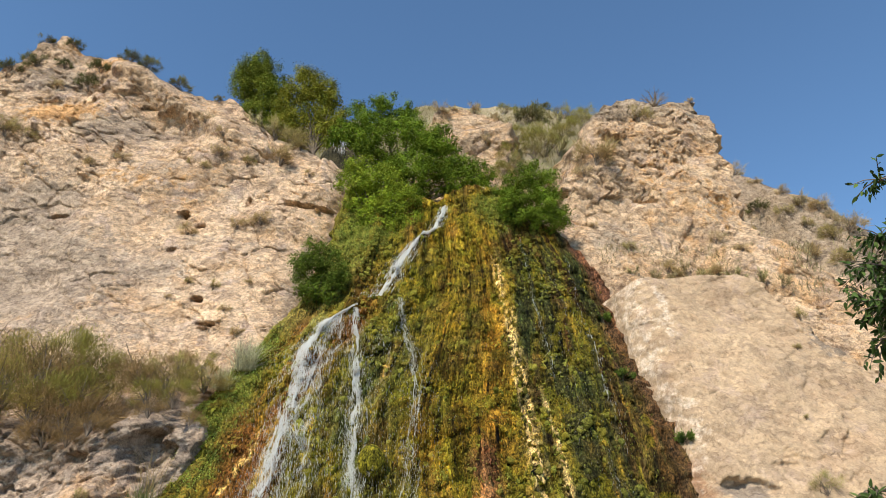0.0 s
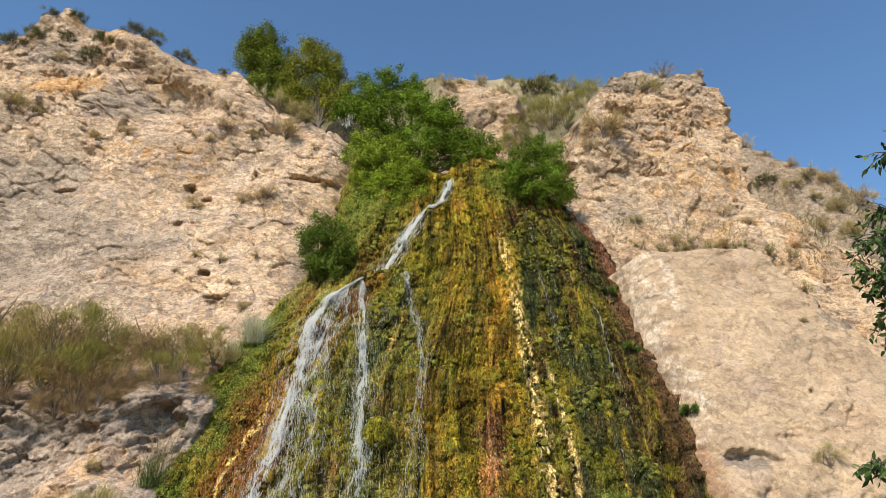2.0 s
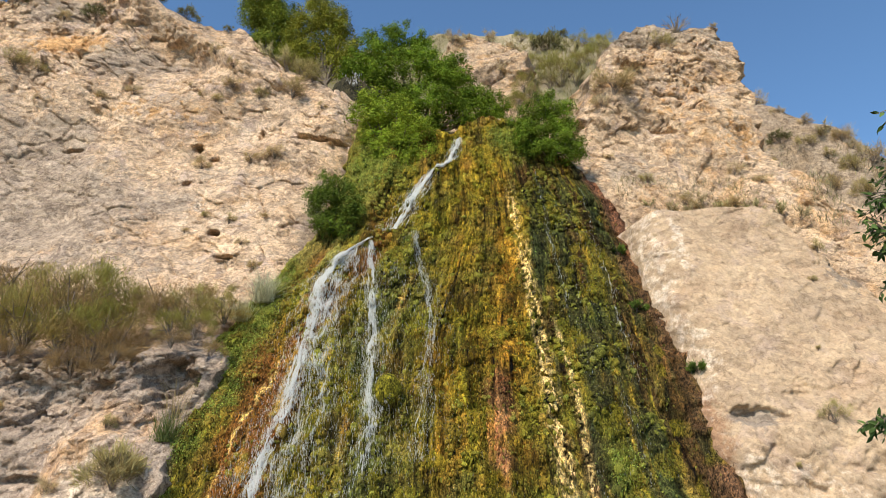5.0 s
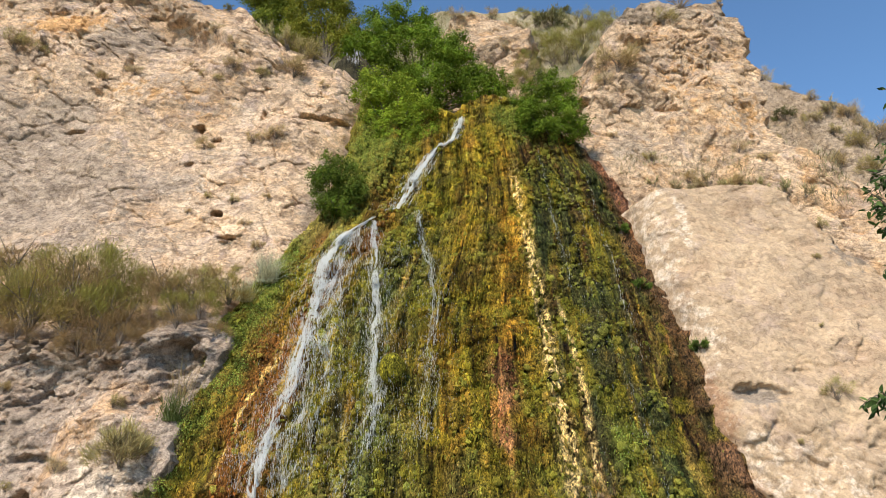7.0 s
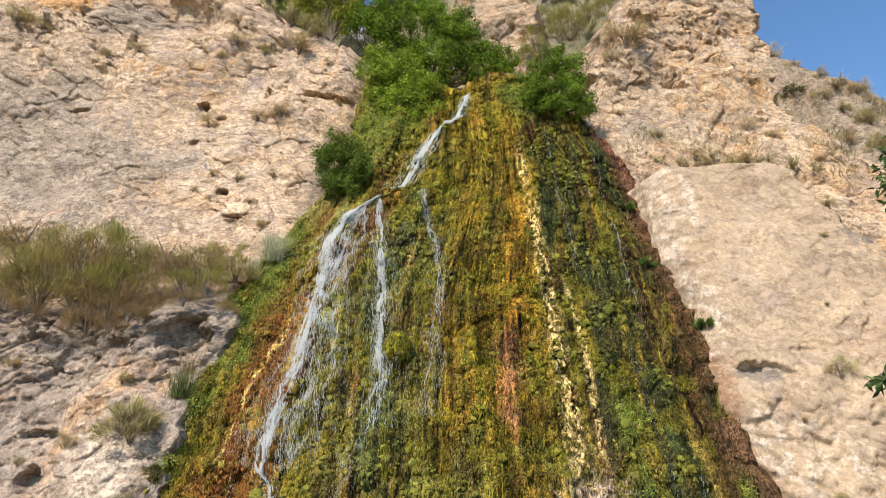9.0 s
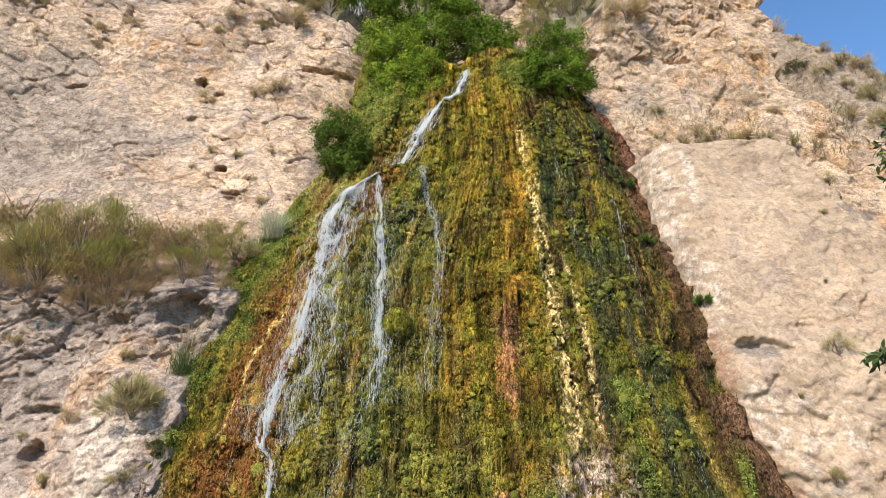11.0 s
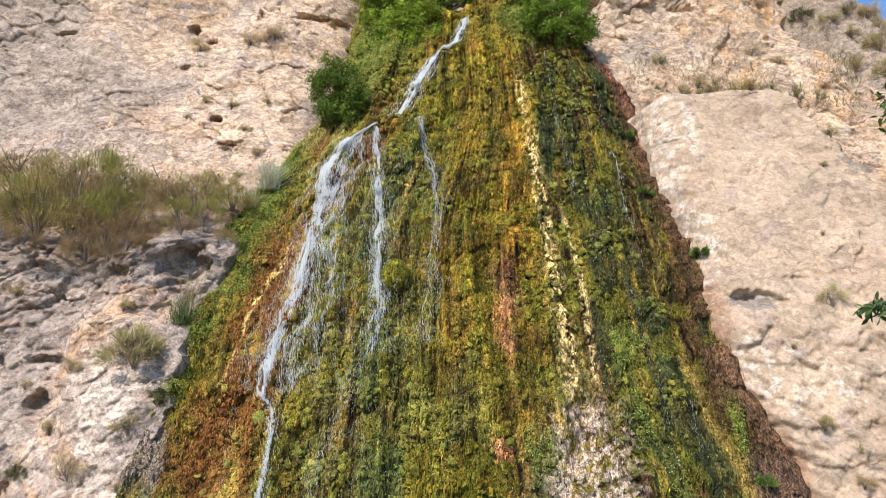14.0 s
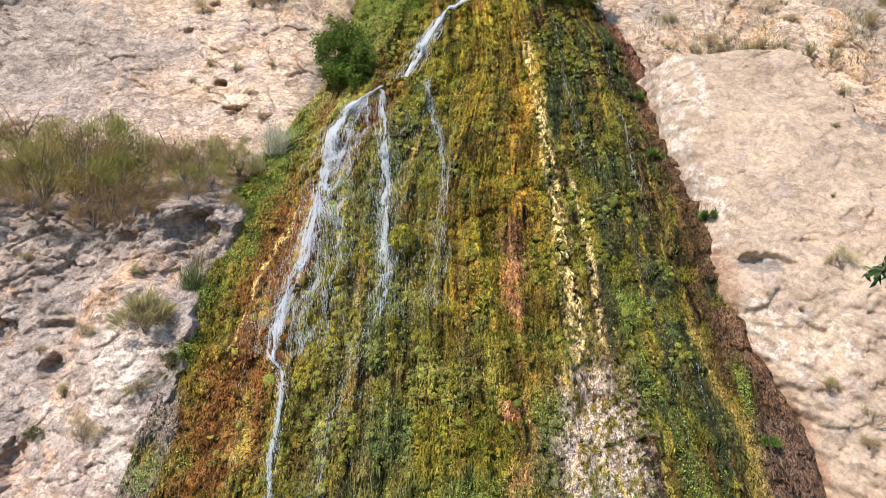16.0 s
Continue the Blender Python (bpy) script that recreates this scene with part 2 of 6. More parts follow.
def rock(name, pale, mid, dark, grey=(0.37, 0.30, 0.23), ochre=(0.60, 0.34, 0.14), white=(0.68, 0.56, 0.44), lilac=(0.45, 0.35, 0.30), crust=0.5, chip=1.0, stain=0.55):
    """Weathered limestone. Zone colours: red = grey crust, green = ochre stain, blue = white lime. crust: how much grey in patches; chip: how broken the surface is."""
    n = Nodes(name, 0.92, 0.2)
    big, fine, mott, grain = n.noise(0.45, 8, 0.66, warp=0.5), n.noise(3.0, 4.5, 0.72), n.noise(9.0, 4, 0.75), n.noise(22, 3.0, 0.75)
    wob = n.add("ShaderNodeTexNoise", Scale=2.4, Detail=2.5, Roughness=0.6)
    n.link(n.pos, wob.inputs["Vector"])
    warp = n.add("ShaderNodeVectorMath")
    warp.operation = "MULTIPLY_ADD"
    n.link(wob.outputs["Color"], warp.inputs[0])
    warp.inputs[1].default_value = (0.55, 0.55, 0.55)
    n.link(n.pos, warp.inputs[2])

    def chips(scale, feature="F1"):
        v = n.add("ShaderNodeTexVoronoi", Scale=scale, Randomness=1.0)
        v.feature = feature
        n.link(warp.outputs[0], v.inputs["Vector"])
        return v

    def shelves(scale, levels, detail):
        """Ragged flat shelves as steps of a leaning noise: the step's height and a random tone for each."""
        lean = n.add("ShaderNodeMapping", Scale=(0.62, 0.62, 1.15), Rotation=(0.0, 0.5, 0.0))
        n.link(warp.outputs[0], lean.inputs["Vector"])
        t = n.add("ShaderNodeTexNoise", Scale=scale, Detail=detail, Roughness=0.62)
        n.link(lean.outputs[0], t.inputs["Vector"])
        step = n.math("FLOOR", n.math("MULTIPLY", t.outputs["Fac"], levels))
        tone = n.t.nodes.new("ShaderNodeTexWhiteNoise")
        tone.noise_dimensions = "1D"
        n.link(step, tone.inputs["W"])
        return n.math("DIVIDE", step, levels), tone.outputs["Value"]
    (h1, t1), (h2, t2), (h3, t3) = shelves(0.8, 26.0, 9.0), shelves(2.2, 20.0, 8.0), shelves(6.5, 12.0, 5.0)
    c1, c2 = chips(3.0), chips(7.5)
    crack = chips(1.5, "DISTANCE_TO_EDGE")
    s1, s2 = (n.t.nodes.new("ShaderNodeSeparateColor") for _ in (0, 1))
    n.link(c1.outputs["Color"], s1.inputs[0])
    n.link(c2.outputs["Color"], s2.inputs[0])
    base = n.ramp(big, [(0.30, dark), (0.46, mid), (0.64, pale)])
    base = n.mix(n.math("MULTIPLY", n.ramp(fine, [(0.38, (1, 1, 1)), (0.54, (0, 0, 0))]), crust), base, grey)
    base = n.mix(n.ramp(n.noise(0.8, 6, 0.7, warp=0.3), [(0.50, (0, 0, 0)), (0.62, (stain, stain, stain))]), base, ochre)
    base = n.mix(n.ramp(n.noise(1.1, 5.5, 0.72), [(0.36, (0.6, 0.6, 0.6)), (0.46, (0, 0, 0))]), base, lilac)
    _, z = n.attribute("zone")
    ragged = n.math("SUBTRACT", fine, 0.5)
    for channel, c in zip(z, (grey, ochre, white)):
        f = n.math("ADD", channel, n.math("MULTIPLY", ragged, 2.2))
        f = n.ramp(f, [(0.3, (0, 0, 0)), (0.6, (0.85, 0.85, 0.85))])
        f = n.math("MULTIPLY", f, n.math("MINIMUM", n.math("MULTIPLY", channel, 4.0), 1.0))
        base = n.mix(f, base, c)
    for s, amount in ((s1, 0.35 * chip), (s2, 0.45 * chip)):
        base = n.mix(amount, base, n.ramp(s.outputs[0], [(0.0, (0.62, 0.59, 0.57)), (0.35, (0.9, 0.9, 0.9)), (1.0, (1.12, 1.12, 1.12))]), "MULTIPLY")
    base = n.mix(min(1.0, 0.08 + 0.62 * chip), base, n.ramp(mott, [(0.34, (0.38, 0.33, 0.30)), (0.44, (0.90, 0.89, 0.88)), (0.66, (1.12, 1.12, 1.12))]), "MULTIPLY")
    base = n.mix(min(1.0, 0.10 + 0.65 * chip), base, n.ramp(grain, [(0.34, (0.40, 0.35, 0.32)), (0.45, (0.92, 0.91, 0.90)), (0.68, (1.12, 1.12, 1.12))]), "MULTIPLY")
    for tone, amount in ((t1, 0.75), (t2, 0.7), (t3, 0.6)):
        base = n.mix(amount * (0.35 + 0.65 * chip), base, n.ramp(tone, [(0.0, (0.60, 0.57, 0.56)), (0.45, (1.0, 0.99, 0.98)), (1.0, (1.28, 1.26, 1.22))]), "MULTIPLY")
    lines = n.ramp(crack.outputs["Distance"], [(0.0, (0, 0, 0)), (0.03, (1, 1, 1))])
    normal = n.bump(lines, 0.4 * chip, 0.05)
    normal = n.bump(h1, 0.35 + 0.65 * chip, 0.9, normal)
    normal = n.bump(h2, 0.35 + 0.65 * chip, 0.4, normal)
    normal = n.bump(h3, 0.2 + 0.4 * chip, 0.10, normal)
    normal = n.bump(fine, 0.15 + 0.25 * chip, 0.08, normal)
    normal = n.bump(s1.outputs[1], 0.5 * chip, 0.05, normal)
    normal = n.bump(s2.outputs[1], 0.9 * chip, 0.03, normal)
    normal = n.bump(mott, 0.1 + 0.35 * chip, 0.04, normal)
    n.bump(grain, 0.2 + 0.4 * chip, 0.025, normal)
    return n.colour(base)


def growth(name, rough=0.6, spec=0.4, through_light=0.25, vary=1.0):
    """Leaves, moss and blades: the colour is the vertex tint, varied piece by piece."""
    n = Nodes(name, rough, spec)
    col, _ = n.attribute("tint")
    isl = n.t.nodes.new("ShaderNodeNewGeometry").outputs["Random Per Island"]
    if not through_light:
        fuzz, tuft = n.noise(42, 4, 0.7, (1.2, 1.2, 0.6)), n.noise(15, 3, 0.6)
        col = n.mix(1.0, col, n.ramp(fuzz, [(0.36, (0.4, 0.41, 0.36)), (0.5, (1.1, 1.1, 1.05)), (0.64, (1.9, 1.8, 1.5))]), "MULTIPLY")
        n.bump(fuzz, 1.0, 0.03, n.bump(tuft, 1.0, 0.05))
    v = n.ramp(isl, [(0.0, (0.55, 0.6, 0.5)), (0.5, (0.95, 0.95, 0.9)), (1.0, (1.35, 1.3, 1.1))])
    c = n.mix(vary, col, v, "MULTIPLY")
    n.colour(c)
    if through_light:
        tr = n.add("ShaderNodeBsdfTranslucent")
        n.link(c, tr.inputs[0])
        mx = n.add("ShaderNodeMixShader", Fac=through_light)
        n.link(n.b.outputs[0], mx.inputs[1])
        n.link(tr.outputs[0], mx.inputs[2])
        n.link(mx.outputs[0], n.t.nodes["Material Output"].inputs[0])
    return n.m


def bark(name, c1, c2):
    n = Nodes(name, 0.9)
    n.bump(n.noise(30, 5, 0.7, (1, 1, 0.25)), 0.8, 0.02)
    return n.colour(n.ramp(n.noise(9, 6, 0.6, (1, 1, 0.3)), [(0.3, c1), (0.7, c2)]))


ROCK_LEFT = rock("limestone_left", (0.74, 0.545, 0.37), (0.63, 0.455, 0.31), (0.46, 0.35, 0.258), lilac=(0.47, 0.365, 0.325), grey=(0.38, 0.305, 0.24), stain=0.35)
ROCK_SLAB = rock("limestone_slab", (0.50, 0.365, 0.237), (0.45, 0.325, 0.21), (0.38, 0.28, 0.188), crust=0.12, grey=(0.25, 0.205, 0.165), chip=0.48, stain=0.25, lilac=(0.42, 0.31, 0.24), ochre=(0.33, 0.19, 0.11))
ROCK_CRAG = rock("limestone_crag", (0.67, 0.49, 0.328), (0.595, 0.43, 0.285), (0.45, 0.335, 0.238), stain=0.55)
ROCK_DARK = rock("limestone_outcrop", (0.60, 0.465, 0.355), (0.515, 0.395, 0.305), (0.405, 0.315, 0.248), grey=(0.35, 0.282, 0.228))
LEAVES = growth("leaves", 0.75, 0.08, 0.13)
MOSS = growth("moss", 0.8, 0.05, 0.12)
PAD = growth("moss_cushions", 0.85, 0.05, 0.0, 0.6)
STRAW = growth("dry_growth", 0.8, 0.15, 0.25, 0.5)
BARK = bark("bark", (0.10, 0.075, 0.055), (0.22, 0.17, 0.13))
TWIG = bark("dry_twigs", (0.20, 0.15, 0.11), (0.36, 0.29, 0.22))


def wet_ground():
    """Tufa under the moss: its growth colours broken up by fine tufted grain, drawn down the fall."""
    n = Nodes("wet_tufa", 0.7, 0.08)
    col, _ = n.attribute("tint")
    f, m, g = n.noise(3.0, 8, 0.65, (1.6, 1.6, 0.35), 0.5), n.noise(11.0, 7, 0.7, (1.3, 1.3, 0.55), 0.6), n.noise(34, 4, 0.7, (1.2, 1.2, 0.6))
    # the noises that bump the face also darken their lows and brighten their highs
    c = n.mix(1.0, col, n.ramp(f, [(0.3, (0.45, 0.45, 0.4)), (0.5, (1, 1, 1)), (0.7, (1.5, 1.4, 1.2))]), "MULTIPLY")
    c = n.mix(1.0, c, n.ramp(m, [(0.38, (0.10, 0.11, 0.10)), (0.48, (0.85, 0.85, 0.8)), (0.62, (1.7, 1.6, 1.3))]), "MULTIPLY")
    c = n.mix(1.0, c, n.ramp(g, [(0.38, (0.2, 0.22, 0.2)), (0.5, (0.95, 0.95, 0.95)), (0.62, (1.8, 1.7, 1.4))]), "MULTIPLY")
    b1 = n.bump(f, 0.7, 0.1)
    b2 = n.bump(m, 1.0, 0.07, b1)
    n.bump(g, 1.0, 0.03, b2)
    return n.colour(c)


TUFA = wet_ground()


def white_water():
    n = Nodes("white_water", 0.45, 0.4)
    n.b.inputs["Base Color"].default_value = (0.88, 0.88, 0.86, 1)
    tr = n.add("ShaderNodeBsdfTranslucent", Color=(0.88, 0.88, 0.86, 1))
    mx = n.add("ShaderNodeMixShader", Fac=0.35)
    n.link(n.b.outputs[0], mx.inputs[1])
    n.link(tr.outputs[0], mx.inputs[2])
    clear = n.add("ShaderNodeBsdfTransparent")
    out = n.add("ShaderNodeMixShader", Fac=0.3)
    n.link(mx.outputs[0], out.inputs[1])
    n.link(clear.outputs[0], out.inputs[2])
    n.link(out.outputs[0], n.t.nodes["Material Output"].inputs[0])
    return n.m


WATER = white_water()


def soil():
    n = Nodes("stony_soil", 0.95, 0.2)
    f, g = n.noise(0.6, 8, 0.65), n.noise(14, 6, 0.7)
    c = n.ramp(f, [(0.3, (0.16, 0.15, 0.07)), (0.5, (0.32, 0.26, 0.16)), (0.7, (0.46, 0.38, 0.27))])
    n.bump(g, 0.9, 0.05)
    return n.colour(n.mix(0.4, c, n.ramp(g, [(0.35, (0.4, 0.4, 0.4)), (0.65, (1, 1, 1))]), "MULTIPLY"))


SOIL = soil()

# ---------------------------------------------------------------- rock faces
def spots(x, z, table):
    """Smooth patches from rows of (x, z, half width, half height, amount)."""
    total = np.zeros(np.shape(x))
    for cx, cz, rx, rz, amount in table:
        total += amount * np.exp(-(((x - cx) / rx) ** 2 + ((z - cz) / rz) ** 2))
    return total


def holes(x, z, table):
    """Sharp-lipped hollows from rows of (x, z, half width, half height, depth)."""
    total = np.zeros(np.shape(x))
    for cx, cz, rx, rz, depth in table:
        u, v = (x - cx) / rx, (z - cz) / rz
        u = u + 0.25 * fbm(x, z, rx * 0.8, 3, 0.65, int(abs(cx * 13)) % 97)
        v = v + 0.4 * fbm(x, z, rx * 0.9, 3, 0.65, int(abs(cz * 17)) % 89)
        total -= depth * np.clip(1.35 - np.hypot(u, v), 0, 0.5) * 2
    return total


L_HOLES = [(-9.5, 15.9, 0.15, 0.15, 0.8), (-9.4, 14.1, 0.13, 0.08, 0.5), (-12.9, 19.2, 0.10, 0.35, 0.5), (-8.8, 15.35, 0.2, 0.08, 0.4), (-7.8, 11.8, 0.18, 0.10, 0.6),
           (-7.3, 16.6, 0.08, 0.2, 0.4), (-5.2, 16.4, 0.7, 0.09, 0.5), (-7.1, 10.8, 0.26, 0.07, 0.5), (-13.8, 15.5, 0.35, 0.07, 0.4), (-11.5, 24.6, 1.0, 0.10, 0.4)]


def ridged(x, z, size, octaves=4, gain=0.55, seed=0):
    """Sharp-crested noise, about -0.5 to 0.5."""
    total, amp, f, norm = 0, 1.0, 1.0 / size, 0
    for o in range(octaves):
        n = value_noise(x * f + 3.1 * o, np.zeros_like(x) + 0.37 * o, z * f - 2.3 * o, seed + o)
        total, norm = total + amp * (0.5 - np.abs(n) * 1.6), norm + amp
        amp, f = amp * gain, f * 2.1
    return total / norm


def clefts(x, z, seed, lean):
    """Open joints that run on and off through the face."""
    return blocks(x, z, 1.9, seed, 0.0, 0.0, 0.22, lean, 2.2) * np.clip(2.5 * fbm(x, z, 2.2, 2, 0.5, seed + 1), 0, 1) + blocks(x, z, 0.9, seed + 2, 0.0, 0.0, 0.12, lean + 0.9, 1.8) * np.clip(3 * fbm(x, z, 1.6, 2, 0.5, seed + 3) - 0.3, 0, 1)


def strata(x, z, h, seed, lean, amp, length=3.0, warp=0.5):
    """Broken beds: rows of blocks, each set in or out and tipped, undercut at the foot. lean: radians by which the beds fall to the right."""
    c, k = math.cos(lean), math.sin(lean)
    u, v = x * c - z * k, x * k + z * c
    u, v = u + warp * h * fbm(u, v, h * 3, 3, 0.6, seed + 3), v + warp * h * fbm(u, v, h * 2.5, 3, 0.6, seed + 4)
    i = np.floor(v / h)
    f = v / h - i
    w = u / (h * length) + 7.3 * hash3(i, i * 0, i * 0, seed)
    j = np.floor(w)
    g = w - j
    r = [hash3(i, j, i * 0 + q, seed + 50) for q in range(3)]
    side = np.minimum(g, 1 - g) * length
    foot = (0.55 * np.exp(-f / 0.10) + 0.35 * np.exp(-side / 0.10)) * (r[0] > 0.3)
    return amp * (1.5 * (r[0] - 0.5) + 0.9 * (r[1] - 0.5) * (g - 0.5) + 1.1 * (r[2] - 0.35) * (f - 0.5) - foot)


def lips(x, z, table):
    """Overhanging edges from rows of (x1, z1, x2, z2, height, rise): the rock swells down to the line and breaks off sharply under it."""
    total = np.zeros(np.shape(x))
    for k, (x1, z1, x2, z2, height, rise) in enumerate(table):
        run = math.hypot(x2 - x1, z2 - z1)
        tx, tz = (x2 - x1) / run, (z2 - z1) / run
        far = (x - x1) * tx + (z - z1) * tz
        off = (z - z1) * tx - (x - x1) * tz + 0.24 * fbm(x, z, 0.55, 4, 0.7, 400 + k)
        ends = 0.5 * np.clip(np.minimum(far, run - far) / 0.35 + 0.5, 0, 1) * np.clip(0.55 + 1.5 * fbm(x, z, 0.5, 3, 0.6, 440 + k), 0, 1.3)
        total += height * ends * np.where(off > 0, np.exp(-np.abs(off) / rise), np.exp(-np.abs(off) / 0.035))
    return total


def broken(x, z, seed, lean, amp=1.0, flat=1.6):
    """Fractured rock: planes that meet in creases, beds in patches and thin open cracks."""
    d = 0.30 * facets(x, z, 2.7, seed, -lean, flat, 0.2) + 0.15 * facets(x, z, 1.2, seed + 20, -lean, flat, 0.2) + 0.07 * facets(x, z, 0.55, seed + 21, -lean, flat, 0.25) + 0.055 * facets(x, z, 0.28, seed + 22, -lean, flat, 0.3) + 0.026 * facets(x, z, 0.13, seed + 23, -lean, flat, 0.3)
    here = np.clip(0.35 + 1.6 * fbm(x, z, 2.6, 3, 0.55, seed + 30), 0, 1)
    there = np.clip(0.40 + 1.8 * fbm(x, z, 1.5, 3, 0.55, seed + 31), 0, 1)
    d = d + here * strata(x, z, 0.62, seed + 32, lean, 0.15, 2.4) + there * strata(x, z, 0.25, seed + 33, lean * 1.2, 0.055, 2.6)
    for size, k in ((1.7, 40), (0.8, 41)):
        c, q = math.cos(-lean + 0.3 * k), math.sin(-lean + 0.3 * k)
        u, v = (x * c + z * q) / 1.8 + 0.2 * size * fbm(x, z, size, 3, 0.6, seed + k), -x * q + z * c + 0.2 * size * fbm(x, z, size, 3, 0.6, seed + k + 2)
        edge = cells(u, v, size, seed + k)[0]
        d = d - 0.22 * np.exp(-edge / 0.03) * np.clip(3 * fbm(x, z, size * 1.3, 2, 0.5, seed + k + 4) - 0.1, 0, 1)
    return amp * d


L_LIPS = [(-12.1, 21.9, -9.8, 21.1, 0.55, 0.5), (-9.9, 21.25, -8.2, 20.7, 0.45, 0.4), (-8.2, 20.5, -6.6, 19.0, 0.3, 0.35), (-16.2, 19.9, -14.6, 20.9, 0.6, 0.7), (-14.8, 22.9, -13.3, 22.6, 0.4, 0.6), (-15.5, 23.4, -14.3, 23.0, 0.5, 0.7), (-17.6, 21.6, -16.2, 22.3, 0.4, 0.5),
          (-6.1, 16.5, -4.2, 16.4, 0.45, 0.35), (-10.1, 16.15, -9.4, 15.95, 0.35, 0.3), (-9.2, 15.5, -8.6, 15.35, 0.3, 0.25), (-14.6, 18.2, -13.2, 17.8, 0.25, 0.4), (-12.8, 17.2, -10.9, 16.9, 0.2, 0.3), (-11.4, 12.5, -9.9, 12.2, 0.2, 0.3), (-8.2, 11.95, -7.6, 11.7, 0.3, 0.25), (-7.5, 10.9, -6.7, 10.8, 0.3, 0.3),
          (-13.6, 15.6, -12.4, 15.4, 0.2, 0.3), (-6.9, 13.9, -5.9, 13.5, 0.2, 0.3), (-7.8, 14.3, -6.9, 14.1, 0.18, 0.25), (-16.6, 16.3, -15.1, 16.2, 0.22, 0.4), (-9.0, 17.6, -8.2, 17.4, 0.15, 0.2), (-7.3, 17.2, -6.7, 16.6, 0.2, 0.15)]


def relief_left(x, z):
    d = 0.7 * fbm(x, z, 7.0, 3, 0.5, 3) + 0.45 * facets(x, z, 4.5, 208, -0.7, 1.2, 0.25) + broken(x, z, 200, 0.42) * (0.8 + 0.5 * np.clip((z - 17.5) / 4, 0, 1))
    # a bare rib from the summit down to the right; the foot turns away behind the mossy bank
    d += 0.9 * np.exp(-((z - 24.4 + 0.75 * (x + 14.0)) / 0.8) ** 2) * np.clip((x + 16) / 2, 0, 1) * np.clip((-6 - x) / 3, 0, 1)
    d -= 1.3 * np.clip((x + 5.5) / 2.0, 0, 2) ** 2
    return d + holes(x, z, L_HOLES) + lips(x, z, L_LIPS)


O_LINE = curve_of([(-0.6, -6.75), (0.44, -6.65), (2.5, -6.25), (4.73, -6.1), (7.0, -5.8)])


def O_RIGHT(z):
    z = np.asarray(z, float)
    return O_LINE(z) + 0.16 * fbm(z, z * 0 + 2.2, 0.6, 4, 0.6, 27)



O_LIPS = [(-13.0, 6.45, -11.4, 6.5, 0.30, 0.5), (-11.4, 6.5, -10.2, 6.45, 0.33, 0.45), (-10.1, 6.5, -9.4, 6.3, 0.30, 0.4), (-9.3, 6.1, -8.6, 6.15, 0.24, 0.4), (-8.6, 6.3, -7.7, 6.5, 0.36, 0.5), (-7.8, 6.6, -7.1, 6.7, 0.27, 0.35),
          (-10.2, 5.45, -9.3, 5.5, 0.18, 0.3), (-9.8, 4.15, -8.9, 4.2, 0.21, 0.4), (-9.6, 3.4, -8.75, 3.3, 0.27, 0.35), (-11.2, 4.2, -10.3, 4.0, 0.24, 0.4), (-8.5, 4.5, -7.7, 4.3, 0.09, 0.3), (-9.2, 1.5, -8.3, 1.3, 0.15, 0.3), (-8.0, 3.2, -7.2, 3.0, 0.07, 0.25)]


def relief_outcrop(x, z):
    rough = 0.55 + 0.55 * np.clip((z - 4.6 - 0.15 * (x + 8)) / 0.8, 0, 1)
    d = 0.25 * fbm(x, z, 3.0, 3, 0.5, 23) + rough * (0.65 * broken(x, z, 220, -0.25, 1.0, 1.0) + blocks(x, z, 0.36, 226, 0.15, 0.28, 0.05, 0.7, 1.3) + 0.07 * facets(x, z, 0.19, 232, 0.5, 1.2, 0.3) + 0.035 * facets(x, z, 0.09, 233, 0.5, 1.2, 0.3))
    edge = O_RIGHT(z) - x
    d += 0.25 * np.clip((x + 9.0) / 1.6, 0, 1) - 0.45 * np.clip(1.7 - edge, 0, 1.7) / 1.7
    d += 0.8 * np.clip((5.5 - z) / 6, 0, 1) - 0.5 * np.clip((z - 6.5) / 0.8, 0, 1) ** 2
    # the white ledge that the round bush stands on, and the dark corner over its end
    d += 0.4 * np.clip((5.15 - 0.12 * (x + 7.5) + 0.1 * fbm(x, z, 0.5, 3, 0.6, 231) - z) / 0.3, 0, 1) * np.clip((x + 8.9) / 0.6, 0, 1) * np.clip((z - 2.4) / 2.4, 0, 1)
    return d + lips(x, z, O_LIPS) + holes(x, z, [(-10.37, 6.3, 0.4, 0.15, 0.35), (-9.59, 5.35, 0.28, 0.12, 0.3), (-8.1, 6.15, 0.35, 0.18, 0.35), (-6.7, 6.3, 0.4, 0.45, 0.8), (-9.1, 3.05, 0.28, 0.26, 0.5), (-10.6, 3.85, 0.3, 0.3, 0.5), (-9.3, 4.0, 0.4, 0.09, 0.3), (-9.4, 1.2, 0.25, 0.5, 0.4)])


S_LEFT = curve_of([(-0.6, 7.2), (0.8, 6.65), (2.0, 6.6), (2.8, 6.05), (4.2, 5.65), (5.4, 5.55), (7.0, 5.7), (7.8, 5.5), (8.5, 5.3), (10.3, 5.25), (11.6, 5.15)])


S_LIPS = [(6.3, 7.9, 6.95, 7.75, 0.12, 0.3), (6.9, 7.8, 7.2, 7.45, 0.14, 0.25), (7.3, 6.15, 7.9, 6.2, 0.10, 0.2), (5.5, 7.0, 6.0, 6.5, 0.25, 0.3), (7.4, 3.9, 8.6, 3.4, 0.10, 0.2), (6.4, 3.8, 7.2, 3.4, 0.08, 0.2),
          (5.75, 10.6, 5.95, 10.2, 0.10, 0.12), (8.0, 7.6, 8.5, 7.2, 0.06, 0.2)]
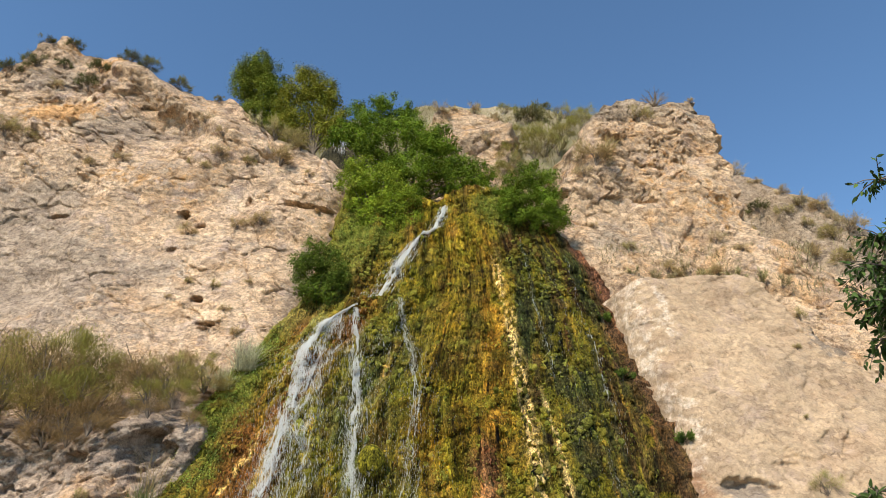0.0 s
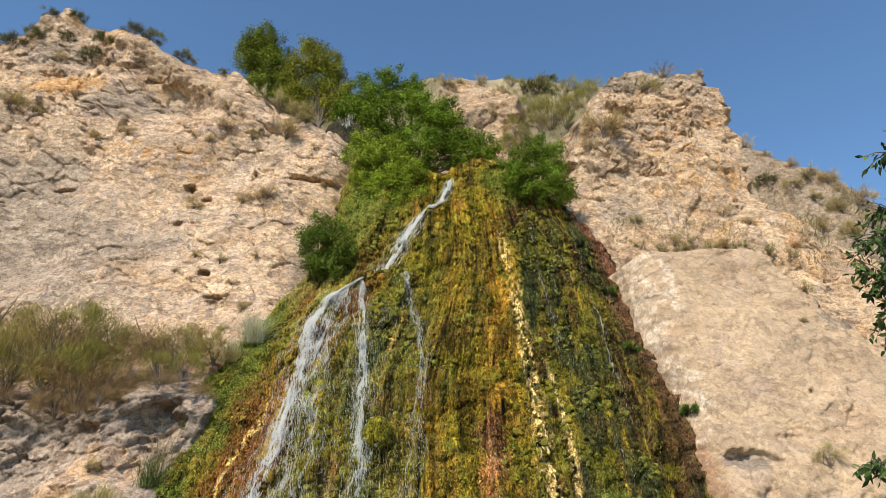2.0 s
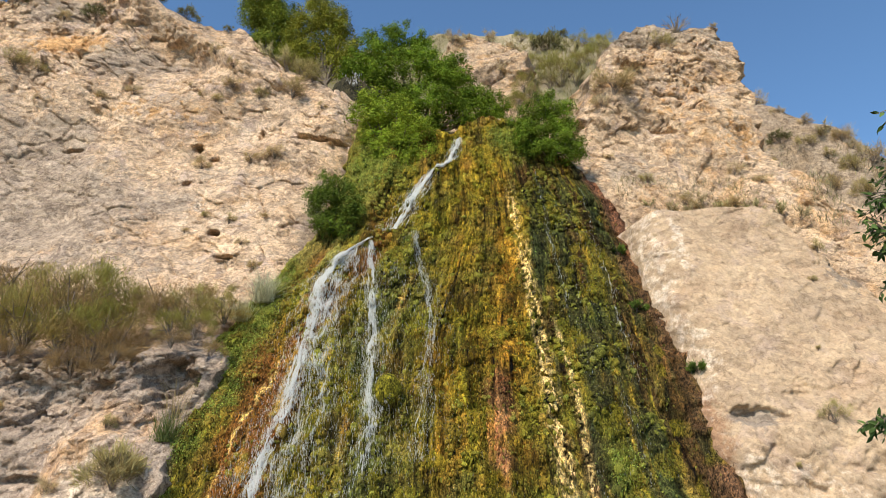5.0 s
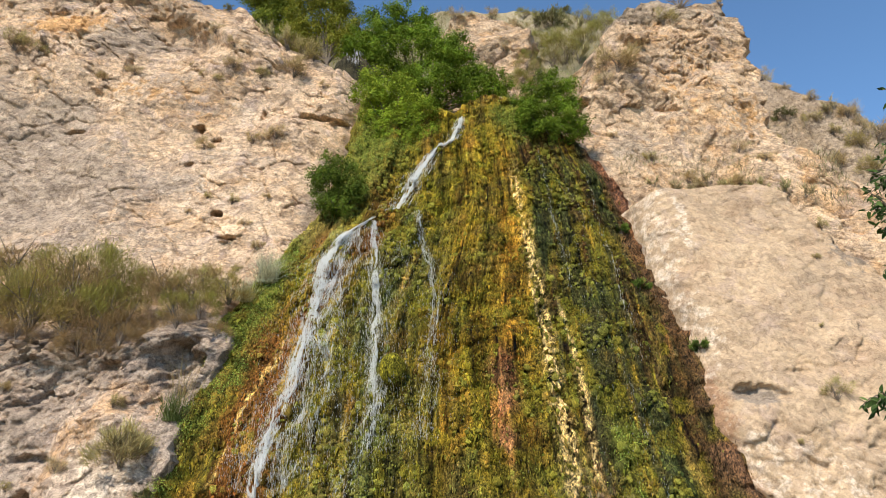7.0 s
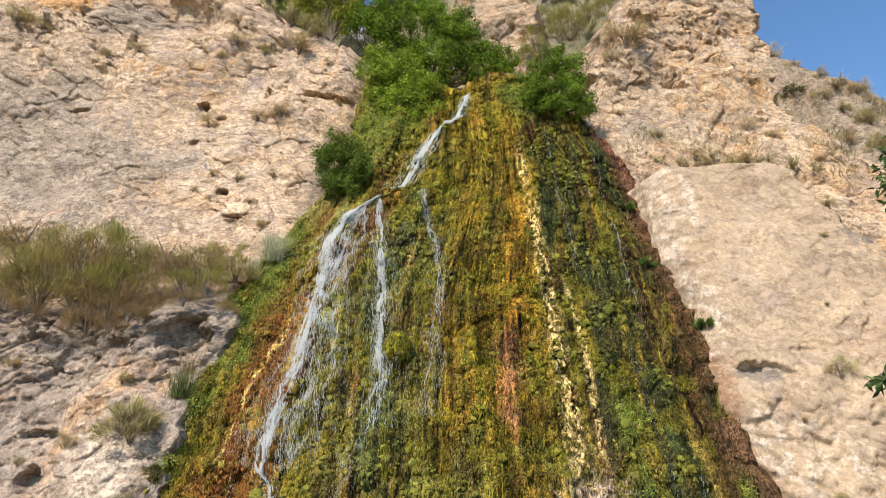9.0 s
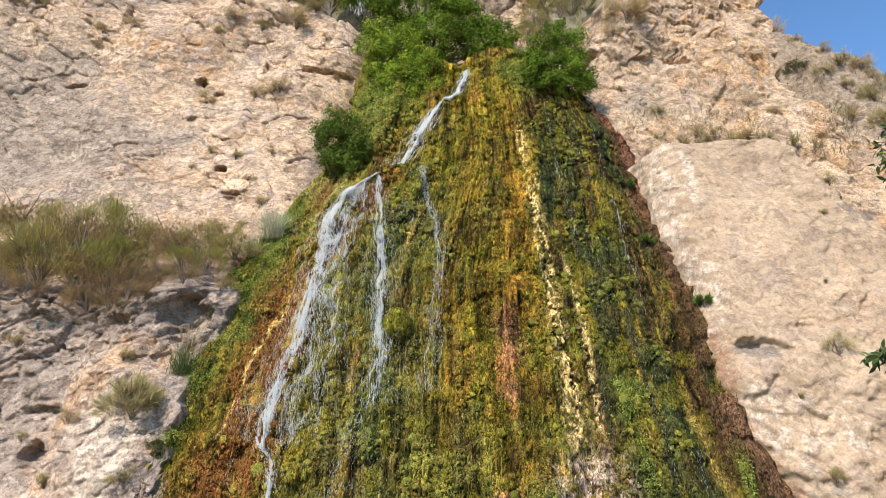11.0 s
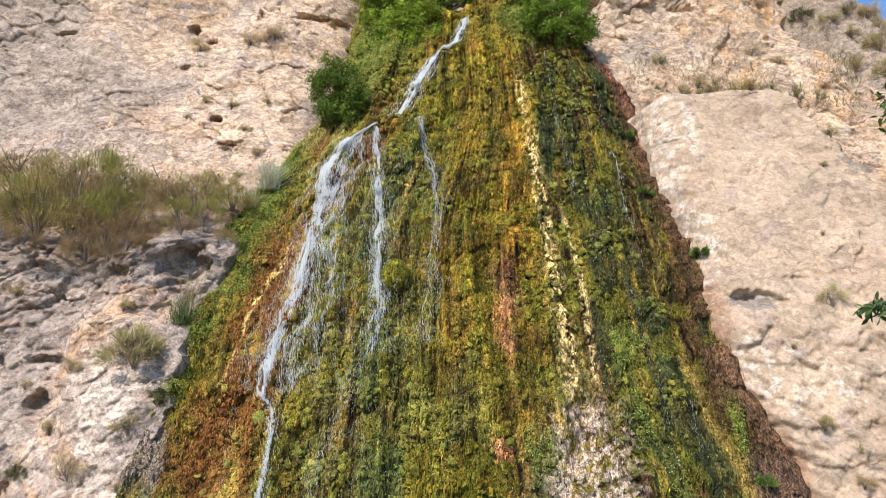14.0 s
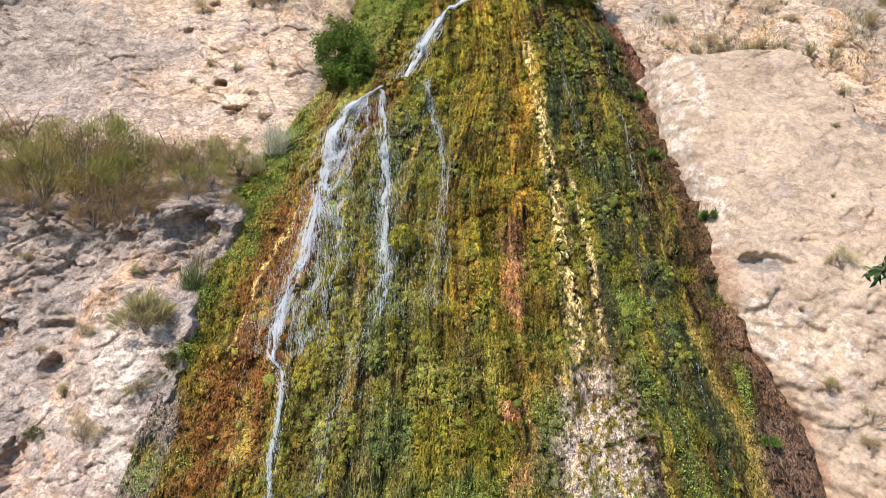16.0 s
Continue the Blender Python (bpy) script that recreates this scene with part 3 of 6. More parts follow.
S_EDGE = curve_of([(6.5, 12.0), (8.26, 10.75), (8.9, 10.3), (9.56, 9.93), (10.4, 9.75), (11.4, 9.5)])


def relief_slab(x, z):
    low = np.clip((5.4 - z + 0.25 * (x - 7) + 0.3 * fbm(x, z, 1.2, 3, 0.6, 36)) / 1.6, 0, 1)  # the broken rock under the smooth slab
    far = np.clip((x - S_EDGE(z) + 0.12 * fbm(x, z, 0.6, 3, 0.6, 37)) / 0.12, 0, 1)  # and beyond its right edge
    edge = x - S_LEFT(z)
    rim = np.exp(-np.clip(edge + 0.25 * fbm(x, z, 0.9, 3, 0.6, 38), 0, 9) / 0.8)
    d = 0.28 * fbm(x, z, 4.5, 2, 0.5, 33) + 0.03 * fbm(x, z, 0.5, 5, 0.68, 34) + 0.025 * ridged(x + 0.4 * z, z, 1.4, 4, 0.55, 35)
    d += np.clip(low + 0.8 * rim + far, 0, 1) * (0.3 * broken(x, z, 240, 0.5) + strata(x, z, 0.16, 244, 0.5, 0.06, 3.5) + 0.06 * facets(x, z, 0.26, 245, -0.5, 1.8, 0.3) + 0.04 * facets(x, z, 0.11, 246, -0.5, 1.6, 0.3))
    d -= 0.35 * low
    # thin flakes broken off the face
    chip = blocks(x, z, 1.5, 251, 0.09, 0.0, 0.0, 0.5, 1.6) + blocks(x, z, 0.4, 252, 0.07, 0.08, 0.0, 0.5, 2.2)
    d += 0.2 * clefts(x, z, 281, -0.6) + 0.06 * facets(x, z, 1.6, 256, -0.6, 1.8, 0.2) + 0.03 * facets(x, z, 0.4, 257, -0.6, 2.0, 0.2) + 0.02 * facets(x, z, 0.16, 258, -0.6, 2.0, 0.3)
    d += chip * np.clip(0.1 + 1.8 * fbm(x, z, 1.8, 3, 0.5, 253), 0, 1)
    d -= 0.9 * np.clip(1 - edge / 0.9, 0, 1) ** 2
    d -= 0.45 * far
    return d + lips(x, z, S_LIPS) + holes(x, z, [(6.35, 5.52, 0.25, 0.16, 0.22), (6.72, 5.45, 0.42, 0.17, 0.2), (5.8, 10.4, 0.05, 0.2, 0.1), (7.6, 6.0, 0.3, 0.06, 0.10), (11.0, 9.9, 0.5, 0.4, 0.5)])


C_LIPS = [(6.3, 20.5, 7.5, 20.35, 0.7, 0.9), (7.5, 20.5, 8.1, 21.3, 0.4, 0.5), (10.2, 21.95, 11.0, 22.1, 0.5, 0.5), (7.4, 17.1, 8.2, 17.25, 0.35, 0.3), (9.6, 15.75, 11.2, 15.2, 0.25, 0.3), (8.2, 19.6, 9.9, 18.6, 0.35, 0.4), (8.6, 20.8, 10.4, 19.7, 0.35, 0.4), (5.6, 16.9, 7.2, 17.7, 0.4, 0.5), (8.0, 18.6, 9.4, 17.9, 0.25, 0.3),
          (9.4, 17.8, 10.9, 17.0, 0.25, 0.3), (5.4, 15.3, 6.4, 15.1, 0.2, 0.3), (8.6, 14.6, 9.8, 14.2, 0.25, 0.3), (6.2, 14.2, 7.2, 13.9, 0.2, 0.3)]


def relief_crag(x, z):
    sheer = np.clip((z - 16.6 - 0.3 * (x - 8)) / 1.5, 0, 1)  # the upper crag is the more broken
    d = 0.6 * fbm(x, z, 5.0, 3, 0.5, 43) + 0.35 * facets(x, z, 4.2, 267, 0.5, 0.8, 0.2) + broken(x, z, 260, 0.55) * (0.65 + 0.35 * sheer)
    d += sheer * (strata(x, z, 0.5, 268, 0.6, 0.11, 4.5) + strata(x, z, 0.2, 269, 0.62, 0.05, 5.0))
    d += 0.3 * np.clip((z - 22.0) / 0.6, 0, 1) * np.clip((9.5 - x) / 1.0, 0, 1)
    return d + lips(x, z, C_LIPS) + holes(x, z, [(7.75, 17.0, 0.4, 0.1, 0.4), (11.6, 22.9, 0.3, 0.15, 0.5)])


def relief_far(x, z):
    return 0.8 * fbm(x, z, 5.0, 4, 0.5, 53) + 0.9 * broken(x, z, 280, 0.4)


def relief_hill(x, z):
    return 1.2 * fbm(x, z, 8.0, 4, 0.5, 63) + 0.15 * fbm(x, z, 0.8, 3, 0.6, 64)


def const(v):
    return lambda z: np.zeros(np.shape(z)) + v


def along(x0, x1, table, rough=0.25, size=0.8, seed=0):
    """A top edge given over x, for a face that runs from x0 to x1, a little jagged."""
    line = curve_of(table)

    def top(s):
        x = x0 + (x1 - x0) * np.asarray(s, float)
        return line(x) + rough * fbm(x, x * 0 + 3.3, size, 3, 0.6, seed)
    return top


def jagged(table, rough=0.3, size=0.7):
    line = curve_of(table)
    return lambda z: line(z) + rough * fbm(np.asarray(z, float), np.asarray(z, float) * 0 + 1.7, size, 3, 0.6, len(table))


SUMMIT = [(-30, 22), (-19.85, 24.5), (-19.15, 25.0), (-18.68, 26.4), (-18.16, 27.5), (-17.08, 26.5), (-15.26, 26.2), (-14.4, 25.6), (-12.31, 23.75), (-11.2, 23.6), (-9.26, 23.3), (-8.19, 21.8), (-6.73, 20.35), (-5.22, 19.5), (-4.11, 18.9), (-3, 17.5)]
LEFT = Sheet((17.5, 0.36, 0.12), const(-22.5), const(-3.2), 5.0, along(-22.5, -3.2, SUMMIT, 0.22, 0.9, 71), relief_left, 0.051, 9.0, 0.05)
OUTCROP = Sheet((14.3, 0.30, -0.04), const(-14.0), O_RIGHT, -0.6,
                along(-14, -5.75, [(-17, 7.4), (-10.9, 6.95), (-9.8, 6.8), (-8.7, 6.4), (-8.0, 6.7), (-7.0, 7.0), (-5.7, 7.02)], 0.14, 0.6, 72), relief_outcrop, 0.034, 4.2, 0.5)
SLAB = Sheet((14.2, 0.42, 0.02), S_LEFT, const(13.5), -0.6, along(4.9, 13.5, [(4.9, 11.5), (6.44, 11.8), (8.55, 12.0), (9.22, 11.6), (9.94, 10.95), (10.54, 9.9), (11.0, 9.0), (16, 6.0)], 0.08, 0.8, 73), relief_slab, 0.045, 4.0, 0.12)
CRAG = Sheet((17.5, 0.36, -0.05), jagged([(8, 3.6), (13, 3.9), (14.9, 4.13), (17.0, 4.63), (19.5, 5.32), (22.55, 6.78), (23.45, 7.19)]),
             jagged([(8, 17), (12.2, 14.4), (14.3, 12.2), (15.5, 11.4), (18.5, 11.45), (20.2, 11.36), (22.0, 11.8), (23.5, 11.56)]), 8.0,
             along(7.19, 11.56, [(7.19, 23.15), (8.54, 23.45), (9.78, 23.25), (10.9, 23.75), (11.4, 23.65), (11.6, 23.05)], 0.16, 0.5, 74), relief_crag, 0.055, 7.0, 0.02)
FAR = Sheet((21.0, 0.45, -0.10), const(9.0), const(25.0), 8.0, along(9, 25, [(9, 27.5), (14.24, 26.2), (14.74, 24.2), (14.93, 22.4), (15.27, 21.1), (16.33, 19.9), (17.91, 19.0), (19.12, 17.3), (32, 13)], 0.2, 0.9, 75), relief_far, 0.14, 20.0, 0.1)
HILL = Sheet((20.0, 0.6, 0.0), const(-40.0), const(40.0), 12.0, along(-40, 40, [(-40, 27), (-17.3, 32), (-7.9, 33.5), (-1.45, 35.6), (3.67, 36.0), (5.18, 34.5), (7.12, 33.7), (10.43, 34.0), (12.0, 33.5), (13.5, 27), (15, 19), (40, 13)], 0.3, 1.5, 76), relief_hill, 0.36, 60.0, -0.08)
KNOB = Sheet((25.0, 0.3, 0.0), jagged([(16, -3.0), (24, -1.4), (29.6, -0.31), (31.1, 0.3)]), jagged([(16, 6.0), (24, 4.6), (26.6, 4.0), (28.2, 3.9), (29.9, 3.36), (31.1, 2.4)]), 16.0,
             along(0.3, 2.4, [(0.3, 30.9), (1.29, 31.5), (2.36, 31.0)], 0.15, 0.6, 77), lambda x, z: 0.5 * facets(x, z, 2.2, 301, 0.4, 1.0, 0.2) + 1.3 * broken(x, z, 300, -0.4), 0.09, 5.0, -0.1)


def zone_left(x, z):
    grey = spots(x, z, [(-13.5, 12.5, 3.0, 2.0, 0.5), (-17.5, 12.5, 3.0, 3.0, 0.6), (-17.5, 17, 3.5, 3.0, 0.5), (-13.2, 20.6, 1.6, 1.0, 0.9), (-16.8, 23.6, 1.6, 0.8, 0.8), (-15, 14, 3, 1.6, 0.6), (-10.8, 18.2, 1.6, 0.9, 0.6), (-13, 25, 2.0, 0.8, 0.6), (-18, 25, 2.0, 2.0, 0.35), (-4.6, 11.4, 0.7, 2.2, 0.9), (-6.8, 14.2, 0.9, 0.5, 0.35), (-11, 10.5, 3, 1.0, 0.45), (-12.6, 12.6, 2.2, 1.2, 0.6), (-9.4, 13.2, 1.2, 0.7, 0.5), (-14.2, 16.4, 1.4, 0.8, 0.6), (-10.4, 20.6, 1.2, 0.6, 0.5), (-8.6, 14.6, 1.2, 0.5, 0.4)])
    ochre = spots(x, z, [(-15.8, 21.3, 1.6, 0.8, 1.0), (-15.2, 25.3, 1.0, 0.9, 0.9), (-17.3, 26.6, 0.8, 0.8, 0.5), (-12, 17.7, 1.6, 0.7, 0.35), (-9, 17, 2.2, 2, 0.3), (-11.5, 22.3, 2.2, 0.6, 0.35)])
    white = spots(x, z, [(-8, 16.8, 1.4, 1.4, 0.35), (-7, 12.5, 2.4, 1.8, 0.25), (-10, 13.0, 2.2, 1.4, 0.15)])
    return np.stack([grey, ochre, white], -1)


def zone_outcrop(x, z):
    grey = np.clip((z - 5.3 - 0.1 * (x + 8)) / 1.2, 0, 0.6) + 1.0 * np.exp(-(np.clip(O_RIGHT(z) - x, 0, 9) / 0.5) ** 2) + spots(x, z, [(-10, 4.2, 1.2, 1.2, 0.6), (-9.3, 5.2, 1.4, 0.9, 0.5), (-9.6, 1.6, 0.9, 1.6, 0.4), (-6.3, 6.0, 0.5, 1.0, 1.0), (-9.9, 2.0, 0.8, 1.0, 0.3)])
    ochre = spots(x, z, [(-8.4, 4.6, 1.2, 0.5, 0.35), (-8.8, 1.3, 1.2, 0.6, 0.3)])
    return np.stack([grey, ochre, spots(x, z, [(-7.2, 4.1, 0.9, 0.7, 0.75), (-7.2, 2.2, 0.6, 1.6, 0.6), (-8.6, 2.4, 1.2, 1.0, 0.15), (-8.4, 0.6, 1.4, 0.8, 0.2), (-8.4, 4.2, 0.8, 0.6, 0.1)])], -1)


def zone_slab(x, z):
    edge = x - S_LEFT(z)
    # the spot at (6.6, 5.42) greys the recess: dark rock plus painted-in shade
    grey = 0.1 * np.exp(-(edge / 0.9) ** 2) * np.clip((z - 3) / 2, 0.2, 1) + spots(x, z, [(6.6, 5.42, 0.5, 0.2, 1.2), (7.2, 2.2, 0.8, 1.2, 0.4), (10.6, 9.6, 0.8, 0.7, 0.7)])
    ochre = 0.95 * np.exp(-(edge / 0.42) ** 2) * np.clip((7.0 - z) / 1.5, 0, 1)
    white = 0.4 * np.exp(-(edge / 1.0) ** 2) * np.clip((z - 5) / 1.5, 0, 1) + spots(x, z, [(6.2, 10.7, 0.2, 1.0, 0.3), (7.3, 3.6, 1.8, 1.2, 0.3), (6.2, 4.2, 0.5, 0.8, 0.25)])
    return np.stack([grey, ochre, white], -1)


def zone_crag(x, z):
    grey = np.clip((z - 21.8) / 0.5, 0, 1.8) * np.clip((10.2 - x) / 0.8, 0.3, 1) + spots(x, z, [(6.3, 15.0, 1.3, 1.2, 0.7), (6.9, 18.0, 0.6, 0.5, 0.5), (8.5, 16, 0.8, 0.6, 0.4)])
    ochre = spots(x, z, [(9.0, 20, 2.0, 2.0, 0.30), (10.6, 16.5, 1.0, 1.2, 0.5), (8.3, 17.9, 1.4, 1.0, 0.2)])
    return np.stack([grey, ochre, spots(x, z, [(10.8, 21.6, 0.8, 1.0, 0.4)])], -1)


def build_face(sheet, name, label, material, zone):
    verts, faces, col = sheet.grid(zone)
    ob = part(name, mesh_of(name, verts, faces, zone=col, smooth=False), material)
    return tagged(ob, label, "cliff", kind="structure")


def even(v):
    return lambda x, z: np.stack([np.zeros(np.shape(x)) + k for k in v], -1)


build_face(LEFT, "cliff_left", "tall cream and pink weathered limestone cliff with hollows", ROCK_LEFT, zone_left)
build_face(OUTCROP, "outcrop", "grey rough limestone outcrop with a ledge of brooms", ROCK_DARK, zone_outcrop)
build_face(SLAB, "slab", "smooth pale tilted limestone slab beside the falls", ROCK_SLAB, zone_slab)
build_face(CRAG, "crag", "ochre fractured limestone crag with a grey cap", ROCK_CRAG, zone_crag)
build_face(FAR, "far_slope", "stony sloping ridge with dry scrub", ROCK_CRAG, even((0.75, 0.0, 0.0)))
build_face(KNOB, "knob", "pinkish rock knob above the trees", ROCK_CRAG, even((0.25, 0.2, 0.2)))
hill_v, hill_f, _ = HILL.grid()
tagged(part("hillside", mesh_of("hillside", hill_v, hill_f, smooth=True), SOIL), "dry grassy hillside behind the cliffs", "hillside", kind="structure")

gx = np.concatenate([-np.geomspace(400, 20, 14), np.linspace(-18, 18, 60), np.geomspace(20, 400, 14)])
gy = np.concatenate([-np.geomspace(400, 20, 14), np.linspace(-18, 24, 70), np.geomspace(26, 400, 12)])
gxx, gyy = np.meshgrid(gx, gy)
gzz = 1.6 - 1.9 * np.clip((gyy - 3.0) / 9.0, 0, 1) ** 1.3 + 0.12 * fbm(gxx, gyy, 2.0, 3, 0.5, 91) * (np.hypot(gxx, gyy) > 0.5)
ground_v, ground_f = grid_mesh(np.stack([gxx, gyy, gzz], -1))
tagged(part("ground", mesh_of("ground", ground_v, ground_f, smooth=True), SOIL), "stony grassy valley floor below the falls", "ground", kind="structure")

# ---------------------------------------------------------------- the falls: tufa cone
T_LEFT = curve_of([(-0.6, -7.0), (0.45, -6.72), (2.5, -6.5), (3.75, -6.3), (5.2, -6.28), (6.4, -6.32), (7.5, -6.3), (8.5, -5.8), (9.8, -5.07), (11.5, -4.25), (14.3, -3.7), (18.1, -3.6)])
T_RIGHT = curve_of([(-0.6, 7.05), (0.57, 6.9), (1.85, 6.85), (2.8, 6.4), (4.06, 6.12), (5.5, 6.0), (6.9, 6.0), (8.3, 5.8), (9.9, 5.55), (12.6, 5.1), (14.4, 4.5), (17, 4.3)])


def across(x, z):
    return (x - T_LEFT(z)) / (T_RIGHT(z) - T_LEFT(z))


def tussocks(x, z, size, amp, seed):
    """Hanging cushions of moss: each swells downwards and breaks off sharply above the next."""
    wx, wz = x + 0.3 * size * fbm(x, z, size, 2, 0.5, seed + 5), z + 0.3 * size * fbm(x, z, size, 2, 0.5, seed + 6)
    _, dx, dz, r = cells(wx, wz * 0.75, size, seed)
    u, v = dx / size, dz / size
    return amp * (0.5 + r[0]) * np.clip(1 - 2.4 * u * u - 1.6 * v * v, 0, 1) * (0.55 + 0.9 * v)


def relief_tufa(x, z):
    s = across(x, z)
    d = 0.25 - 0.3 * np.clip(1 - s / 0.35, 0, 1) ** 2 - 0.6 * np.clip((s - 0.6) / 0.4, 0, 1) ** 2
    d += 0.55 * np.clip(1 - s / 0.10, 0, 1) * np.clip((6.2 - z) / 1.5, 0, 1)  # the foot of the bank joins the outcrop
    fan = (s - 0.5) * 11.0
    d += 0.22 * fbm(fan, z * 0.16, 0.9, 3, 0.55, 101) + 0.10 * fbm(fan, z * 0.35, 0.35, 3, 0.55, 102)
    d += 0.03 * fbm(x, z, 0.22, 3, 0.6, 103) + tussocks(x, z, 0.62, 0.16, 141) + tussocks(x, z, 0.27, 0.09, 142)
    d += 0.34 * np.exp(-(np.hypot((x + 1.61) / 0.34, (z - 6.16) / 0.38)) ** 4)
    # stepped lips of tufa curtains, each overhanging the one below
    step = (z + 0.5 * fbm(x, z * 0.3, 1.4, 2, 0.5, 104)) / 1.9
    d += 0.16 * (step - np.floor(step)) - 0.08
    # the rib under the left stream and its catch basin
    d += 0.35 * np.exp(-((x + 3.75 + 0.10 * (8.5 - z)) / 0.55) ** 2) * np.clip((z - 3.2) / 0.6, 0, 1) * np.clip((10.8 - z) / 0.6, 0, 1)
    d -= 0.35 * np.exp(-((x - 2.45) / 0.9) ** 2 - ((z - 2.0) / 1.3) ** 2)
    return d


CONE = Sheet((14.8, 0.48, 0.0), T_LEFT, T_RIGHT, -0.6, lambda s: np.interp(s, [0, 0.06, 0.25, 0.42, 0.5, 0.58, 0.74, 0.87, 0.97, 1], [18.1, 17.8, 16.7, 16.1, 16.8, 17.0, 16.7, 15.3, 14.2, 13.9]), relief_tufa, 0.054, 9.0, 0.12)
CREAM = curve_of([(3.6, 2.27), (4.8, 2.22), (5.8, 2.11), (7.21, 2.02), (8.98, 1.93), (11.0, 1.83), (12.6, 1.67)])
CREAM_B = curve_of([(3.6, 2.82), (5.36, 2.8), (6.56, 2.73), (8.24, 2.47)])
GREENS = [(-5.47, 5.97, 0.4, 0.5, 1), (-5.6, 7.6, 0.7, 1.0, 1), (-5.9, 4.9, 0.35, 0.5, 0.8), (3.58, 4.46, 0.32, 0.5, 1.1), (3.64, 2.9, 0.2, 0.6, 0.8), (4.2, 1.5, 0.25, 0.8, 0.6), (4.6, 0.6, 0.25, 0.5, 0.7), (-6.3, 1.25, 0.35, 0.35, 0.8), (-5.6, 1.4, 0.2, 0.3, 0.5),
          (5.7, 2.7, 0.14, 0.5, 1), (1.55, 2.3, 0.4, 0.6, 0.5), (-4.9, 9.6, 0.6, 0.7, 0.9), (-3.6, 12.6, 0.8, 1.6, 0.55), (-2.7, 15.3, 1.1, 1.8, 0.9), (1.6, 15.8, 0.5, 0.8, 0.8), (2.3, 15.6, 0.6, 0.9, 0.8), (-6.2, 6.6, 0.3, 0.8, 0.9), (-5.3, 8.7, 0.6, 0.6, 0.9), (-6.1, 3.6, 0.25, 0.5, 0.7), (0.2, 0.4, 1.3, 0.7, 0.5), (2.6, 0.8, 0.9, 0.7, 0.3)]


def tufa_colour(x, z):
    """Growth on the tufa: dark wet green under the water, olive and gold between, cream lime streaks, rust at the rims."""
    s = across(x, z)
    fan = (s - 0.5) * 11.0
    n1, n2 = fbm(fan, z * 0.14, 0.7, 4, 0.6, 111), fbm(x, z, 0.8, 4, 0.6, 112)
    c = np.zeros(x.shape + (3,)) + np.array([0.115, 0.098, 0.012])

    def lay(colour, amount):
        a = np.clip(amount, 0, 1)[..., None]
        c[...] = c * (1 - a) + np.array(colour) * a
    lay((0.19, 0.145, 0.012), 0.5 + 0.9 * n2)
    lay((0.05, 0.05, 0.010), n1 * 2.4 - 0.2)
    lay((0.075, 0.078, 0.022), np.clip(1 - np.abs(s - 0.33) / 0.17, 0, 1) * 1.4 * np.clip((12.5 - z) / 2, 0, 1) + 0.4 * n1 - 0.2)
    gold = np.exp(-((s - 0.60) / 0.075) ** 2) + 0.6 * np.exp(-((s - 0.47) / 0.02) ** 2)
    lay((0.20, 0.130, 0.014), (gold * 1.3 + 0.9 * n1 - 0.1) * np.clip(z / 6, 0.45, 1))
    lay((0.095, 0.10, 0.03), np.clip((6 - z) / 5, 0, 1) * (0.5 + 1.0 * n2))
    lay((0.36, 0.17, 0.075), np.exp(-((x - 0.98 - 0.15 * n1) / 0.28) ** 2) * np.clip((7.0 - z) / 0.8, 0, 1) * (0.7 + 1.6 * n2) + 0.15 * n1 * n2)
    lay((0.105, 0.095, 0.012), np.clip((s - 0.72) / 0.05, 0, 1) * (0.6 + 1.2 * n2) * np.clip((0.93 - s) / 0.05, 0, 1))
    lay((0.05, 0.05, 0.02), np.clip((s - 0.72) / 0.05, 0, 1) * (0.5 - n1 * 2.2))
    lay((0.28, 0.21, 0.025), np.clip((s - 0.70) / 0.05, 0, 1) * (n1 * 2.2 - 0.35))
    n3 = fbm(fan, z * 0.08, 0.3, 3, 0.55, 118)
    lay((0.075, 0.048, 0.016), np.clip((s - 0.66) / 0.05, 0, 1) * (0.15 + n3 * 2.4))
    lay((0.05, 0.052, 0.018), np.clip((s - 0.66) / 0.05, 0, 1) * (-n3 * 2.6 - 0.35))
    c *= (1 + 0.6 * fbm(fan, z * 0.06, 0.06, 2, 0.6, 113) + 0.4 * fbm(fan, z * 0.08, 0.2, 2, 0.6, 115))[..., None]
    for size, k in ((0.62, 141), (0.27, 142)):
        _, _, dz, r = cells(x, z * 0.75, size, k)
        c *= (0.72 + 0.5 * r[1])[..., None] * (1 + np.array([0.25, 0.0, 0.0]) * (r[2] - 0.5)[..., None])
        lay((0.155, 0.15, 0.012), np.where(r[2] > 0.88, 0.5, 0.0) * np.clip(1.4 - np.abs(s - 0.6) * 1.2, 0, 1))
    lay((0.24, 0.23, 0.07), np.clip((0.17 - s) / 0.05, 0, 1) * np.clip((z - 9.0) / 1.0, 0, 1) * (0.6 + 1.2 * n2))
    # rust and brown rims
    lay((0.155, 0.070, 0.018), np.exp(-((s - 0.115 - 0.04 * n1) / 0.085) ** 2) * (0.95 + 1.1 * n1 + 0.6 * n2) * np.clip((13.0 - z) / 3, 0, 1))
    lay((0.33, 0.24, 0.05), np.exp(-((s - 0.15 - 0.03 * n1) / 0.03) ** 2) * (1.3 * n2 - 0.3) * np.clip((8.0 - z) / 1, 0, 1))
    lay((0.105, 0.064, 0.036), np.clip((s - 0.91 + 0.04 * n1) / 0.04, 0, 1) * (1.0 + 0.8 * n2))
    lay((0.17, 0.10, 0.062), np.clip((s - 0.95 + 0.03 * n1) / 0.03, 0, 1) * (0.4 + 1.5 * n2))
